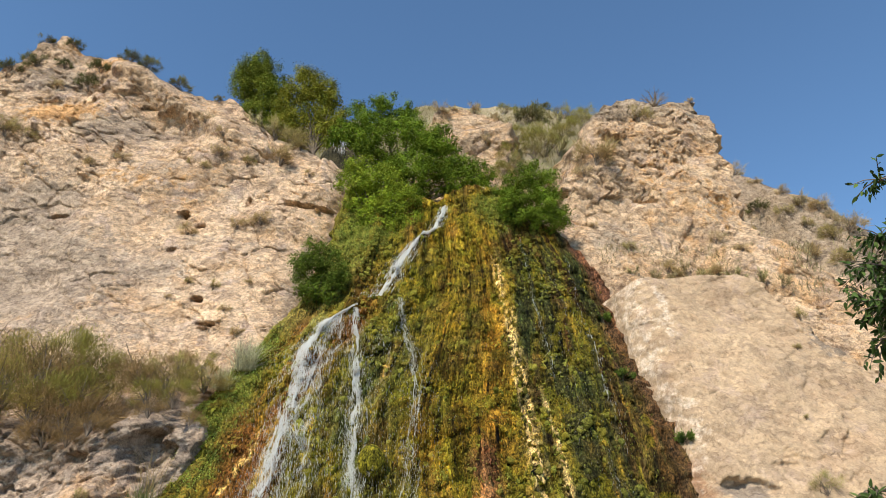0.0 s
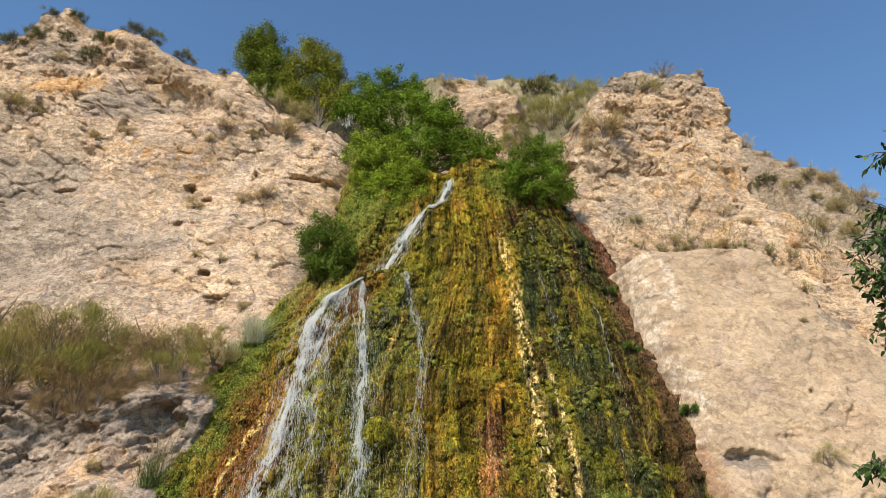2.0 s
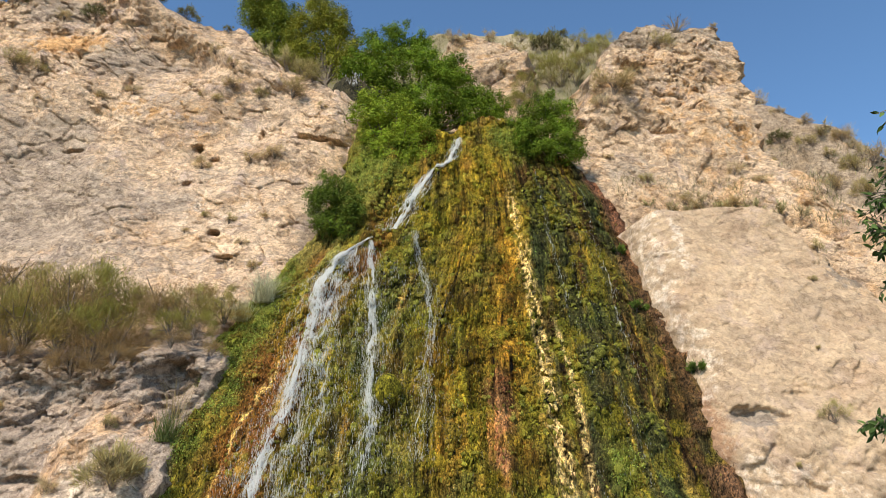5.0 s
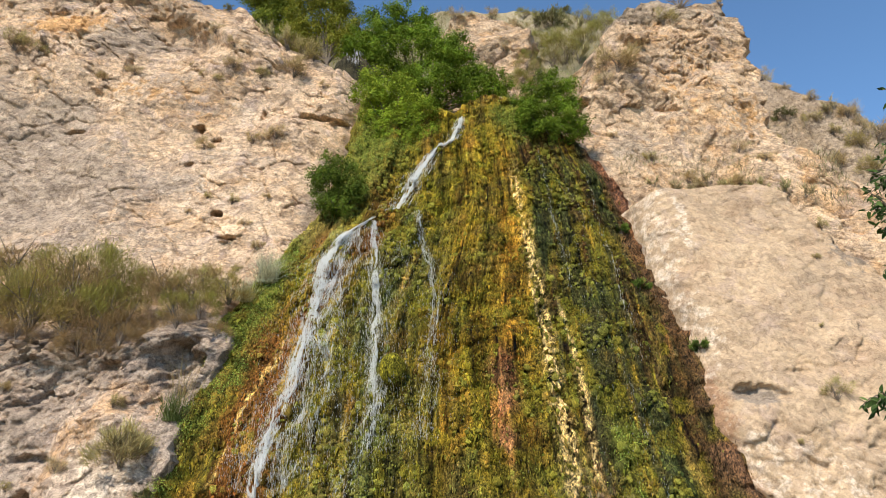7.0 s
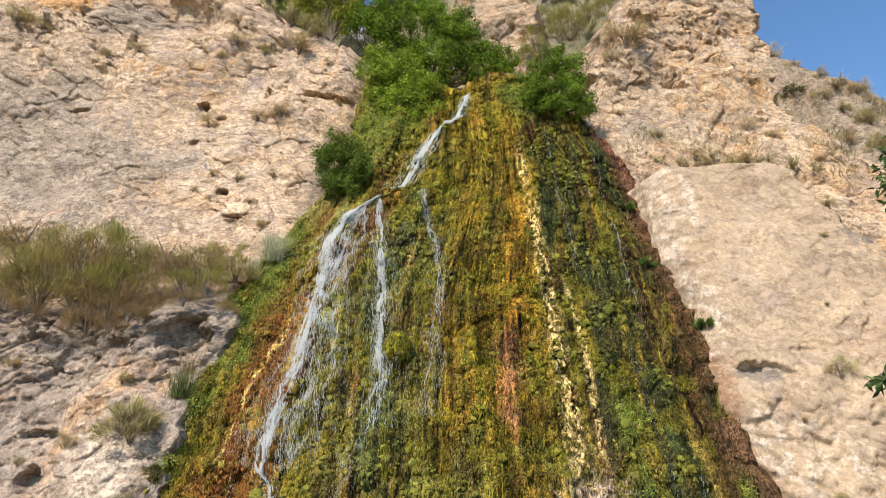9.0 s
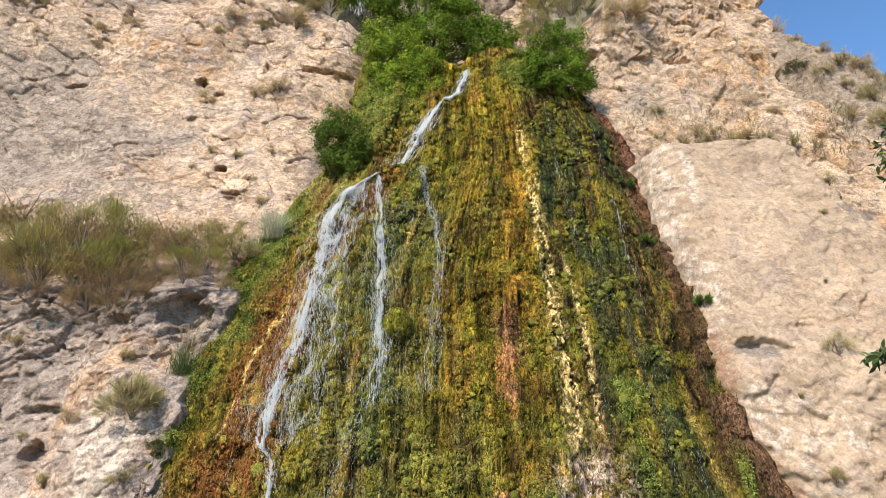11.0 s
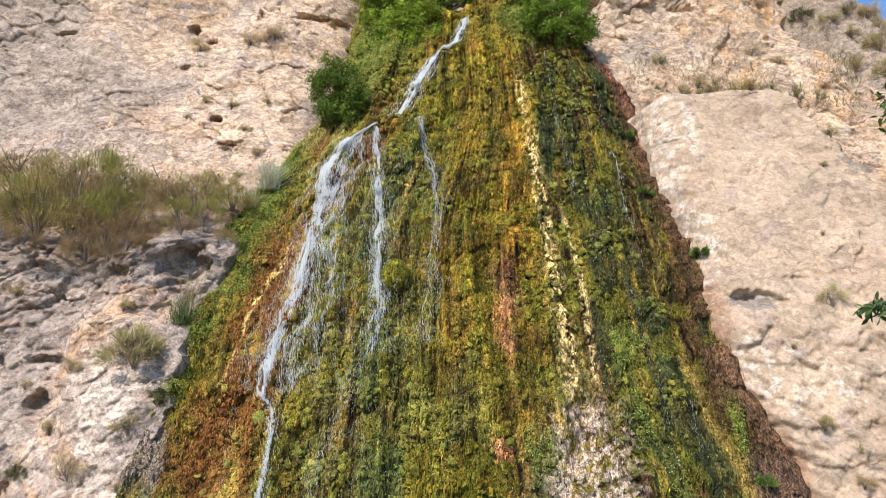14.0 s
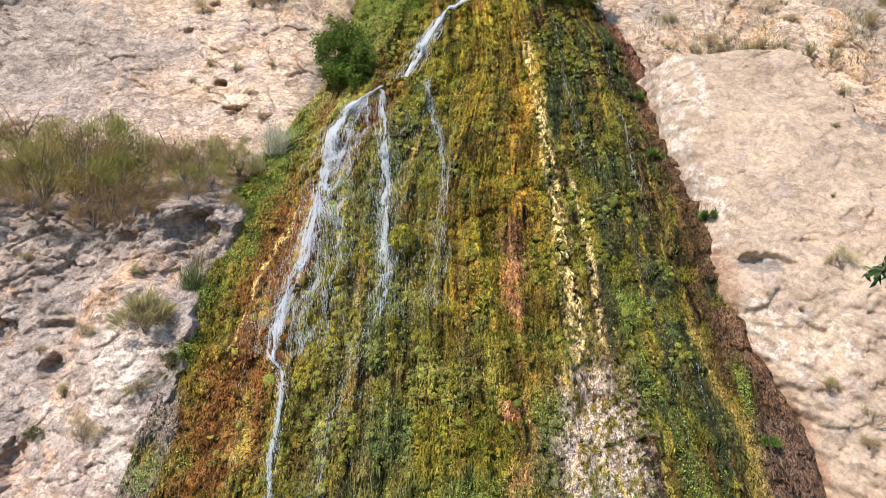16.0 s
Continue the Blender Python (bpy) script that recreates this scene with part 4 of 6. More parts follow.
    lay((0.135, 0.088, 0.062), np.clip((x - 5.5) / 0.3, 0, 1) * np.clip((2.3 - z) / 0.4, 0, 1))
    lay((0.17, 0.085, 0.055), np.clip((s - 0.95) / 0.03, 0, 1) * np.clip((z - 9.5) / 1, 0, 1))
    lay((0.20, 0.165, 0.14), np.clip((0.035 + 0.02 * n1 - s) / 0.02, 0, 1) * np.clip((5.6 - z) / 0.6, 0, 1) * (0.8 + 0.8 * n2))
    # cream lime streaks
    wide = 0.11 + 0.07 * np.clip((9 - z) / 6, 0, 1)
    cream = np.exp(-((x - CREAM(z) + 0.12 * n1) / wide) ** 2) * np.clip((13.6 - z) / 1.5, 0, 1) * np.clip((z - 3.2) / 1.0, 0, 1) * 1.1
    cream += 0.7 * np.exp(-((x - CREAM_B(z) + 0.1 * n1) / 0.08) ** 2) * np.clip((8.4 - z) / 0.8, 0, 1) * np.clip((z - 3.4) / 0.4, 0, 1)
    fleck = 0.55 + 2.0 * fbm(x, z * 0.45, 0.06, 3, 0.7, 114) + 0.5 * fbm(x, z, 0.5, 2, 0.5, 116)
    lay((0.80, 0.62, 0.28), cream * fleck)
    lay((0.30, 0.25, 0.04), np.exp(-((x - CREAM(z) - 0.25) / 0.45) ** 2) * np.clip((12 - z) / 3, 0, 1) * (0.2 + 1.3 * n1))
    left = curve_of([(3.5, -5.2), (5.6, -4.78), (6.5, -4.45), (7.4, -4.3)])(z)
    lay((0.62, 0.46, 0.16), np.exp(-((x - left + 0.08 * n1) / 0.06) ** 2) * np.clip((7.2 - z) / 0.6, 0, 1) * np.clip((z - 3.4) / 0.5, 0, 1) * (fleck - 0.1))
    lay((0.09, 0.075, 0.012), np.exp(-(np.hypot((x + 1.61) / 0.32, (z - 6.16) / 0.36)) ** 6))
    lay((0.50, 0.41, 0.36), spots(x, z, [(2.55, 1.6, 0.6, 1.15, 2.3), (2.4, 0.3, 0.5, 0.6, 1.2)]) * (0.9 + 0.5 * n2 + 1.3 * fbm(x, z, 0.09, 3, 0.7, 117)))
    # dark wet threads
    for line, wide in (([(0.5, 4.35), (3.1, 4.16), (5.2, 4.02), (6.6, 3.85)], 0.10), ([(3.4, 2.98), (5.6, 2.95)], 0.06), ([(1.0, 4.95), (3.4, 4.75)], 0.07), ([(6.2, 4.3), (10.0, 4.1)], 0.05), ([(8.0, 2.95), (14.0, 2.6)], 0.05)):
        zs = [q[0] for q in line]
        a = np.exp(-((x - curve_of(line)(z) + 0.05 * n1) / wide) ** 2) * ((z > zs[0]) & (z < zs[-1]))
        lay((0.035, 0.042, 0.022), a * 0.9)
    lay((0.125, 0.145, 0.022), spots(x, z, GREENS) * (0.9 + 0.8 * n2))
    lay((0.26, 0.20, 0.05), np.exp(-((s - 0.905 - 0.01 * n1) / 0.012) ** 2) * np.clip((4.5 - z) / 1, 0, 1) * 0.9)
    # right of mid-cone all colours run to 12% darker
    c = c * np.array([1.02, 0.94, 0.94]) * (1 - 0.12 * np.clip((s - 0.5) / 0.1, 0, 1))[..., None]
    grey = c.mean(-1, keepdims=True)
    return np.clip(c * 1.02 + grey * 0.03, 0.004, 0.8)


falls = thing("moss_falls", "mossy tufa cone, dripping wet and streaked with lime", "tufa cone")
cone_v, cone_f, cone_c = CONE.grid(tufa_colour)
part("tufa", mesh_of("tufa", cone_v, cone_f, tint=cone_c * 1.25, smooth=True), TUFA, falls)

TONGUE = ([(-0.45, -0.1, 0.3), (0.45, -0.1, 0.3), (0.0, 0.5, 0.0), (0.0, 0.15, -1.0)], [(0, 1, 2), (1, 3, 2), (0, 2, 3)])


def on_cone(n, rng, low=-0.3, high=17.2):
    z = rng.uniform(low, high, n)
    s = rng.uniform(0, 1, n)
    x = T_LEFT(z) + (T_RIGHT(z) - T_LEFT(z)) * s
    keep = (z < CONE.top(s)) & (rng.uniform(0, 1, n) < (T_RIGHT(z) - T_LEFT(z)) / 14.2)
    return x[keep], z[keep]


def moss():
    rng = np.random.default_rng(21)
    x, z = on_cone(190000, rng)
    s = across(x, z)
    bare = spots(x, z, [(2.55, 1.6, 0.7, 1.2, 1.1), (-1.61, 6.16, 0.34, 0.38, 1.0)]) + np.clip((s - 0.93) / 0.03, 0, 0.93) + 0.5 * np.exp(-((x - CREAM(z)) / 0.15) ** 2) + np.clip(fbm(x, z * 0.6, 0.22, 3, 0.6, 131) * 1.6, 0, 0.8)
    keep = rng.uniform(0, 1, len(x)) > bare
    x, z = x[keep], z[keep]
    n = len(x)
    at = CONE.points(x, z, 0.01 + 0.05 * np.clip(-fbm(x, z * 0.6, 0.22, 3, 0.6, 131), 0, 1))
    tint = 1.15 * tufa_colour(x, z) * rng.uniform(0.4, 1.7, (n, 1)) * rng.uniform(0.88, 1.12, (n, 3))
    bright = rng.uniform(0, 1, n) < 0.05 + 0.05 * np.clip((across(x, z) - 0.68) / 0.05, 0, 1)
    tint[bright] = tint[bright] * 0.4 + np.array([0.14, 0.15, 0.025]) * rng.uniform(0.5, 1.3, (bright.sum(), 1)) * 0.9
    # local axes: out of the face (y) and up (z), with some disorder
    yaw, nod, lean = rng.normal(0, 0.5, n), rng.normal(0.2, 0.3, n), rng.normal(0, 0.25, n)
    out = np.stack([np.sin(yaw), -np.cos(yaw), 0.25 + 0.3 * rng.normal(size=n)], -1)
    out /= np.linalg.norm(out, axis=1, keepdims=True)
    up = np.stack([lean, -nod * 0.4, np.ones(n)], -1)
    right = np.cross(out, up)
    right /= np.linalg.norm(right, axis=1, keepdims=True)
    up = np.cross(right, out)
    rot = np.stack([right, out, up], -1)
    size = rng.gamma(4.0, 0.0064, n)[:, None] * np.stack([rng.uniform(0.7, 1.3, n), rng.uniform(0.8, 1.6, n), rng.uniform(0.9, 2.2, n)], -1)
    return strew(*TONGUE, at, rot, size, tint)


mv, mf, mt = moss()
moss_cover = part("moss", mesh_of("moss", mv, mf, tint=mt), MOSS, falls, "hanging olive, gold and green moss tufts")
moss_cover["kind"] = "stuff"


def pads():
    """Cushions of moss that stand out of the face, each a drooping lobe."""
    rng = np.random.default_rng(24)
    x, z = on_cone(26000, rng)
    s = across(x, z)
    keep = (tufa_colour(x, z).sum(-1) < 0.55) & ( rng.uniform(0, 1, len(x)) < np.clip(0.30 + 1.3 * fbm(x, z, 0.9, 3, 0.6, 171), 0.04, 1) * np.clip((0.9 - s) / 0.1, 0, 1) * np.clip((s - 0.08) / 0.05, 0, 1) * (1 - 0.8 * np.exp(-((s - 0.56) / 0.09) ** 2)) * (np.hypot(x + 1.61, z - 6.16) > 0.5) * (np.hypot((x - 2.55) / 0.75, (z - 1.4) / 1.4) > 1))
    x, z, s = x[keep], z[keep], s[keep]
    n = len(x)
    a = [2 * math.pi * k / 7 for k in range(7)]
    shape = [(0, -0.55, -0.15)] + [(0.36 * math.cos(k), -0.40, 0.36 * math.sin(k) - 0.12) for k in a] + [(0.52 * math.cos(k), -0.02, 0.55 * math.sin(k) - 0.05) for k in a]
    faces = [(0, 1 + (k + 1) % 7, 1 + k) for k in range(7)]
    faces += [f for k in range(7) for f in ((1 + k, 1 + (k + 1) % 7, 8 + (k + 1) % 7), (1 + k, 8 + (k + 1) % 7, 8 + k))]
    turn = rng.normal(0, 0.45, (n, 3))
    c, q = np.cos(turn[:, 0]), np.sin(turn[:, 0])
    tip = rng.normal(0, 0.25, n)
    rot = np.zeros((n, 3, 3))
    rot[:, 0, 0], rot[:, 0, 1], rot[:, 1, 0], rot[:, 1, 1], rot[:, 2, 2] = c, -q, q, c, 1
    rot[:, 0, 2], rot[:, 2, 0] = np.sin(tip), -np.sin(tip)
    size = rng.gamma(5.0, 0.0145, n)[:, None] * np.stack([rng.uniform(0.9, 1.6, n), rng.uniform(0.5, 1.0, n), rng.uniform(0.8, 1.5, n)], -1)
    base = tufa_colour(x, z)
    fresh = np.clip(rng.normal(0.35, 0.35, (n, 1)), 0, 1)
    tint = base * (1 - fresh) * 1.45 + np.array([0.20, 0.20, 0.04]) * fresh * rng.uniform(0.6, 1.4, (n, 1))
    v, f, t = strew(shape, faces, CONE.points(x, z, 0.03), rot, size, tint)
    v = v + 0.04 * np.stack([fbm(v[:, 0], v[:, 2], 0.06, 2, 0.6, k, v[:, 1]) for k in (172, 173, 174)], -1)
    part("moss_cushion", mesh_of("moss_cushion", v, f, tint=t), PAD, falls, "yellow-green drooping moss cushions")["kind"] = "stuff"


pads()


def hanging():
    """Long dripping strands of moss under the water curtain."""
    rng = np.random.default_rng(23)
    x, z = on_cone(60000, rng)
    s = across(x, z)
    keep = (np.hypot(x + 1.61, z - 6.3) > 0.42) & (rng.uniform(0, 1, len(x)) < np.clip(1.2 - np.abs(s - 0.36) / 0.2, 0.06, 1) * np.clip((11 - z) / 3, 0.15, 1) * np.clip(0.5 + fbm(x, z, 0.5, 2, 0.5, 151), 0, 1))
    x, z = x[keep], z[keep]
    n = len(x)
    at = CONE.points(x, z, rng.uniform(0.03, 0.10, n))
    tint = tufa_colour(x, z) * rng.uniform(0.35, 1.6, (n, 1))
    out = np.stack([rng.normal(0, 0.4, n), -np.ones(n), rng.normal(0, 0.1, n)], -1)
    out /= np.linalg.norm(out, axis=1, keepdims=True)
    up = np.stack([rng.normal(0, 0.05, n), 0.15 + 0 * x, np.ones(n)], -1)
    right = np.cross(out, up)
    right /= np.linalg.norm(right, axis=1, keepdims=True)
    size = np.stack([rng.uniform(0.008, 0.022, n), rng.uniform(0.02, 0.05, n), rng.uniform(0.08, 0.3, n)], -1)
    return strew(*TONGUE, at, np.stack([right, out, np.cross(right, out)], -1), size, tint)


hv, hf, ht = hanging()
part("hanging_moss", mesh_of("hanging_moss", hv, hf, tint=ht), MOSS, falls, "long dripping moss strands")["kind"] = "stuff"


def ferns():
    """Bright maidenhair and liverwort leaves in patches on the tufa."""
    rng = np.random.default_rng(22)
    x, z = on_cone(760000, rng)
    keep = rng.uniform(0, 1, len(x)) < 1.5 * np.clip(spots(x, z, GREENS) * 1.15 - 0.15, 0, 1) * (0.55 + 0.6 * fbm(x, z, 0.4, 3, 0.6, 132)) + 0.006 * (across(x, z) < 0.86)
    x, z = x[keep], z[keep]
    n = len(x)
    at = CONE.points(x, z, rng.uniform(0.02, 0.16, n))
    tint = np.array([0.27, 0.32, 0.065]) * rng.uniform(0.4, 1.5, (n, 1)) * rng.uniform(0.8, 1.2, (n, 3))
    rot = turns(n, rng, np.tile([-0.1, -0.75, 0.55], (n, 1)), 0.8)
    return strew(*LEAF, at, rot, rng.uniform(0.02, 0.044, n), tint)


fv, ff, ft = ferns()
fern_cover = part("fern_cover", mesh_of("fern_cover", fv, ff, tint=ft), LEAVES, falls, "bright green maidenhair fern leaves")
fern_cover["kind"] = "stuff"


def boulder():
    """A round knob of tufa standing out of the hanging moss."""
    u, v = np.linspace(0.03, 3.11, 26), np.linspace(0, 2 * math.pi, 36)
    p = np.stack([np.outer(np.sin(u), np.cos(v)) * 0.31, np.outer(np.sin(u), np.sin(v)) * 0.26, np.outer(np.cos(u), np.ones(36)) * 0.37], -1)
    verts, faces = grid_mesh(p)
    verts = verts * (1 + 0.05 * fbm(verts[:, 0] + verts[:, 1], verts[:, 2], 0.14, 4, 0.6, 161))[:, None]
    verts = verts + np.array(CONE.at(-1.61, 6.16, 0.12))
    tint = np.array([0.17, 0.155, 0.018]) * (1 + 0.4 * fbm(verts[:, 0], verts[:, 2], 0.06, 3, 0.6, 162))[:, None]
    part("boulder", mesh_of("boulder", verts, faces, tint=tint, smooth=True), TUFA, falls, "round dark olive tufa knob")


boulder()

# ---------------------------------------------------------------- water
STRAND = ([(0, 0, 0.5), (0.5, 0, 0.1), (0, 0, -0.5), (-0.5, 0, 0.1), (0, 0.6, 0.05)], [(0, 4, 1), (1, 4, 2), (2, 4, 3), (3, 4, 0)])


def stream(label, path, width, count, length=(0.08, 0.35), thick=(0.010, 0.030), lift=(0.05, 0.16), seed=0):
    """White water down the cone along rows of (x, z): thousands of thin falling strands. width: rows of half widths along it."""
    rng = np.random.default_rng(300 + seed)
    pts = np.array(path, float)
    run = np.concatenate([[0], np.cumsum(np.hypot(*np.diff(pts, axis=0).T))])
    count = int(count * 2.6)
    u = rng.uniform(0, run[-1], count)
    x, z = np.interp(u, run, pts[:, 0]), np.interp(u, run, pts[:, 1])
    w = np.interp(u / run[-1], np.linspace(0, 1, len(width)), width)
    veil = rng.uniform(0, 1, count) < 0.45
    side = rng.normal(0, 1, count) * w * np.where(veil, 2.2, 0.6)
    braid = 0.5 * fbm(u, u * 0 + side * 3, 0.5, 2, 0.5, seed) * w
    gx, gz = np.gradient(pts[:, 0], run), np.gradient(pts[:, 1], run)
    tx, tz = np.interp(u, run, gx), np.interp(u, run, gz)
    t = np.hypot(tx, tz) + 1e-6
    tx, tz = tx / t * 0.8, tz / t
    x = x + (side + braid) * np.abs(tz)
    z = z - (side + braid) * tx
    at = CONE.points(x, z, rng.uniform(*lift, count))
    up = np.stack([-tx + rng.normal(0, 0.15, count), -0.48 * tz * -1 * 0.6 + rng.normal(0, 0.1, count), -tz], -1)
    up /= np.linalg.norm(up, axis=1, keepdims=True)
    out = np.tile([0.0, -1.0, 0.0], (count, 1)) + rng.normal(0, 0.4, (count, 3))
    right = np.cross(out, up)
    right /= np.linalg.norm(right, axis=1, keepdims=True)
    rot = np.stack([right, np.cross(up, right), up], -1)
    fine = np.where(veil, 0.5, 1.0)
    size = np.stack([rng.uniform(*thick, count) * fine, rng.uniform(*thick, count) * fine, rng.uniform(*length, count) * rng.uniform(0.12, 0.42, count)], -1)
    # the water runs in braids and bursts, with gaps between
    burst = fbm(side / (w + 0.02) * 0.9, u, 0.42, 3, 0.6, 310 + seed)
    keep = rng.uniform(-0.45, 0.45, count) < burst + 0.12 + 0.3 * ~veil
    v, f, _ = strew(*STRAND, at[keep], rot[keep], size[keep])
    ob = part("water_stream", mesh_of("water_stream", v, f), WATER)
    return tagged(ob, label, "waterfall", "streams of the falls", "stuff")


stream("white main stream tumbling over the mossy lip", [(0.05, 15.85), (-0.08, 15.3), (-0.27, 14.6), (-0.84, 14.09), (-1.27, 13.23), (-1.66, 12.18), (-1.95, 11.45)], (0.025, 0.06, 0.075, 0.10, 0.13, 0.12), 6200, length=(0.1, 0.4), seed=1, thick=(0.006, 0.018))
stream("white stream fanning along the mossy rib", [(-2.6, 10.91), (-3.13, 10.45), (-3.58, 9.44), (-3.67, 8.3), (-3.7, 7.1), (-3.9, 5.83), (-4.04, 4.97), (-4.19, 4.31), (-4.28, 3.74), (-4.2, 3.4)], (0.05, 0.11, 0.17, 0.18, 0.16, 0.15, 0.15, 0.16, 0.12), 13000, length=(0.12, 0.5), thick=(0.004, 0.012), seed=2)
stream("thin fan of falling water over moss", [(-2.95, 10.55), (-3.22, 9.04), (-3.3, 7.59), (-3.35, 6.12), (-3.5, 4.8), (-3.6, 3.4)], (0.15, 0.26, 0.3, 0.3, 0.4, 0.4), 5200, length=(0.2, 0.7), thick=(0.002, 0.006), seed=3)
stream("straight white stream down the moss", [(-2.51, 10.86), (-2.35, 9.23), (-2.15, 7.75), (-2.03, 6.58), (-2.0, 5.37), (-2.05, 4.25)], (0.04, 0.08, 0.10, 0.11, 0.14, 0.2), 5600, length=(0.12, 0.5), thick=(0.003, 0.011), seed=4)
stream("faint broken stream over hanging moss", [(-1.3, 11.28), (-1.09, 10.0), (-0.74, 9.01), (-0.64, 7.57), (-0.76, 6.4), (-0.9, 4.5)], (0.08, 0.1, 0.14, 0.2, 0.2, 0.25), 2600, length=(0.1, 0.4), thick=(0.002, 0.006), seed=5)
stream("narrow white fall from the catch basin", [(-4.2, 3.4), (-3.98, 3.0), (-3.9, 2.4), (-3.88, 1.43), (-3.8, 0.2)], (0.10, 0.04, 0.04, 0.05, 0.065), 1500, length=(0.1, 0.4), thick=(0.005, 0.016), seed=6)
stream("thin trickle beside the narrow fall", [(-4.89, 3.3), (-4.76, 2.06), (-4.64, 0.4)], (0.04, 0.05, 0.06), 110, thick=(0.003, 0.008), seed=7)
stream("thin bright trickle through green moss", [(2.57, 14.1), (2.64, 12.35), (2.72, 10.99), (2.88, 9.36), (2.91, 8.24)], (0.03, 0.04, 0.04, 0.05), 150, length=(0.15, 0.5), thick=(0.003, 0.007), seed=8)
stream("thin bright trickle over brown tufa", [(4.1, 10.2), (4.22, 9.15), (4.2, 8.23), (4.38, 7.36), (4.36, 6.4)], (0.02, 0.04, 0.05, 0.04), 170, length=(0.15, 0.5), thick=(0.003, 0.007), seed=9)
stream("thin trickle near the brown rim", [(3.97, 13.5), (4.02, 11.63), (4.03, 9.93)], (0.03, 0.04, 0.03), 50, thick=(0.003, 0.008), seed=10)
stream("dark wet trickle over green tufa", [(3.9, 6.0), (4.02, 5.21), (4.07, 4.01), (4.16, 3.14), (4.3, 1.6)], (0.03, 0.04, 0.05, 0.05), 120, thick=(0.002, 0.006), seed=11)
stream("short double trickle over yellow lime", [(4.78, 3.25), (4.76, 2.2)], (0.05, 0.05), 40, thick=(0.003, 0.006), seed=12)
stream("pair of thin falls low on the moss", [(-2.1, 4.4), (-2.6, 3.0), (-2.95, 1.8), (-3.0, 0.3)], (0.12, 0.2, 0.15, 0.15), 900, length=(0.1, 0.4), thick=(0.002, 0.006), seed=13)
stream("wide curtain of fine drips over hanging moss", [(-1.8, 10.2), (-1.9, 7.0), (-2.1, 4.0), (-2.0, 0.2)], (0.5, 0.9, 1.0, 1.3), 1500, (0.12, 0.5), (0.002, 0.0045), (0.06, 0.2), 14)
stream("scattered drips over green tufa", [(3.4, 12.5), (3.6, 8.0), (3.8, 3.0)], (0.4, 0.6, 0.7), 500, (0.1, 0.3), (0.002, 0.005), (0.05, 0.12), 15)


def spring():
    """A small fall that drops from a rocky lip under the trees; the rock's dark tint stands for a shaded hollow."""
    rng = np.random.default_rng(340)
    root = thing("spring_rock", "wet rock lip tinted dark as a shaded hollow, with a small fall under the trees", "rock", (-4.65, 25.6, 19.9))
    v, f = grid_mesh(np.stack([np.outer(np.sin(np.linspace(0.02, 3.12, 30)), np.cos(np.linspace(0, 6.283, 40))) * 1.3, np.outer(np.sin(np.linspace(0.02, 3.12, 30)), np.sin(np.linspace(0, 6.283, 40))) * 0.7,
                               np.outer(np.cos(np.linspace(0.02, 3.12, 30)), np.ones(40)) * 2.5], -1))
    v = v * (1 + 0.22 * fbm(v[:, 0] + v[:, 1], v[:, 2], 0.7, 4, 0.6, 341))[:, None]
    # near-black tint: the shade of the hollow is put into the rock's colour
    part("rock", mesh_of("rock", v, f, tint=np.tile([0.05, 0.045, 0.03], (len(v), 1))), TUFA, root)
    n = 70
    at = np.stack([rng.choice([-0.25, 0.08, 0.16, 0.22], n) + rng.normal(0, 0.07, n), np.full(n, -0.95) - rng.uniform(0, 0.1, n), rng.uniform(1.2, 1.9, n)], -1)
    size = np.stack([rng.uniform(0.004, 0.010, n), rng.uniform(0.004, 0.010, n), rng.uniform(0.1, 0.4, n)], -1)
    sv, sf, _ = strew(*STRAND, at, np.tile(np.eye(3), (n, 1, 1)), size)
    part("small_fall", mesh_of("small_fall", sv, sf), WATER, root, "thin white falling water")["kind"] = "stuff"


spring()


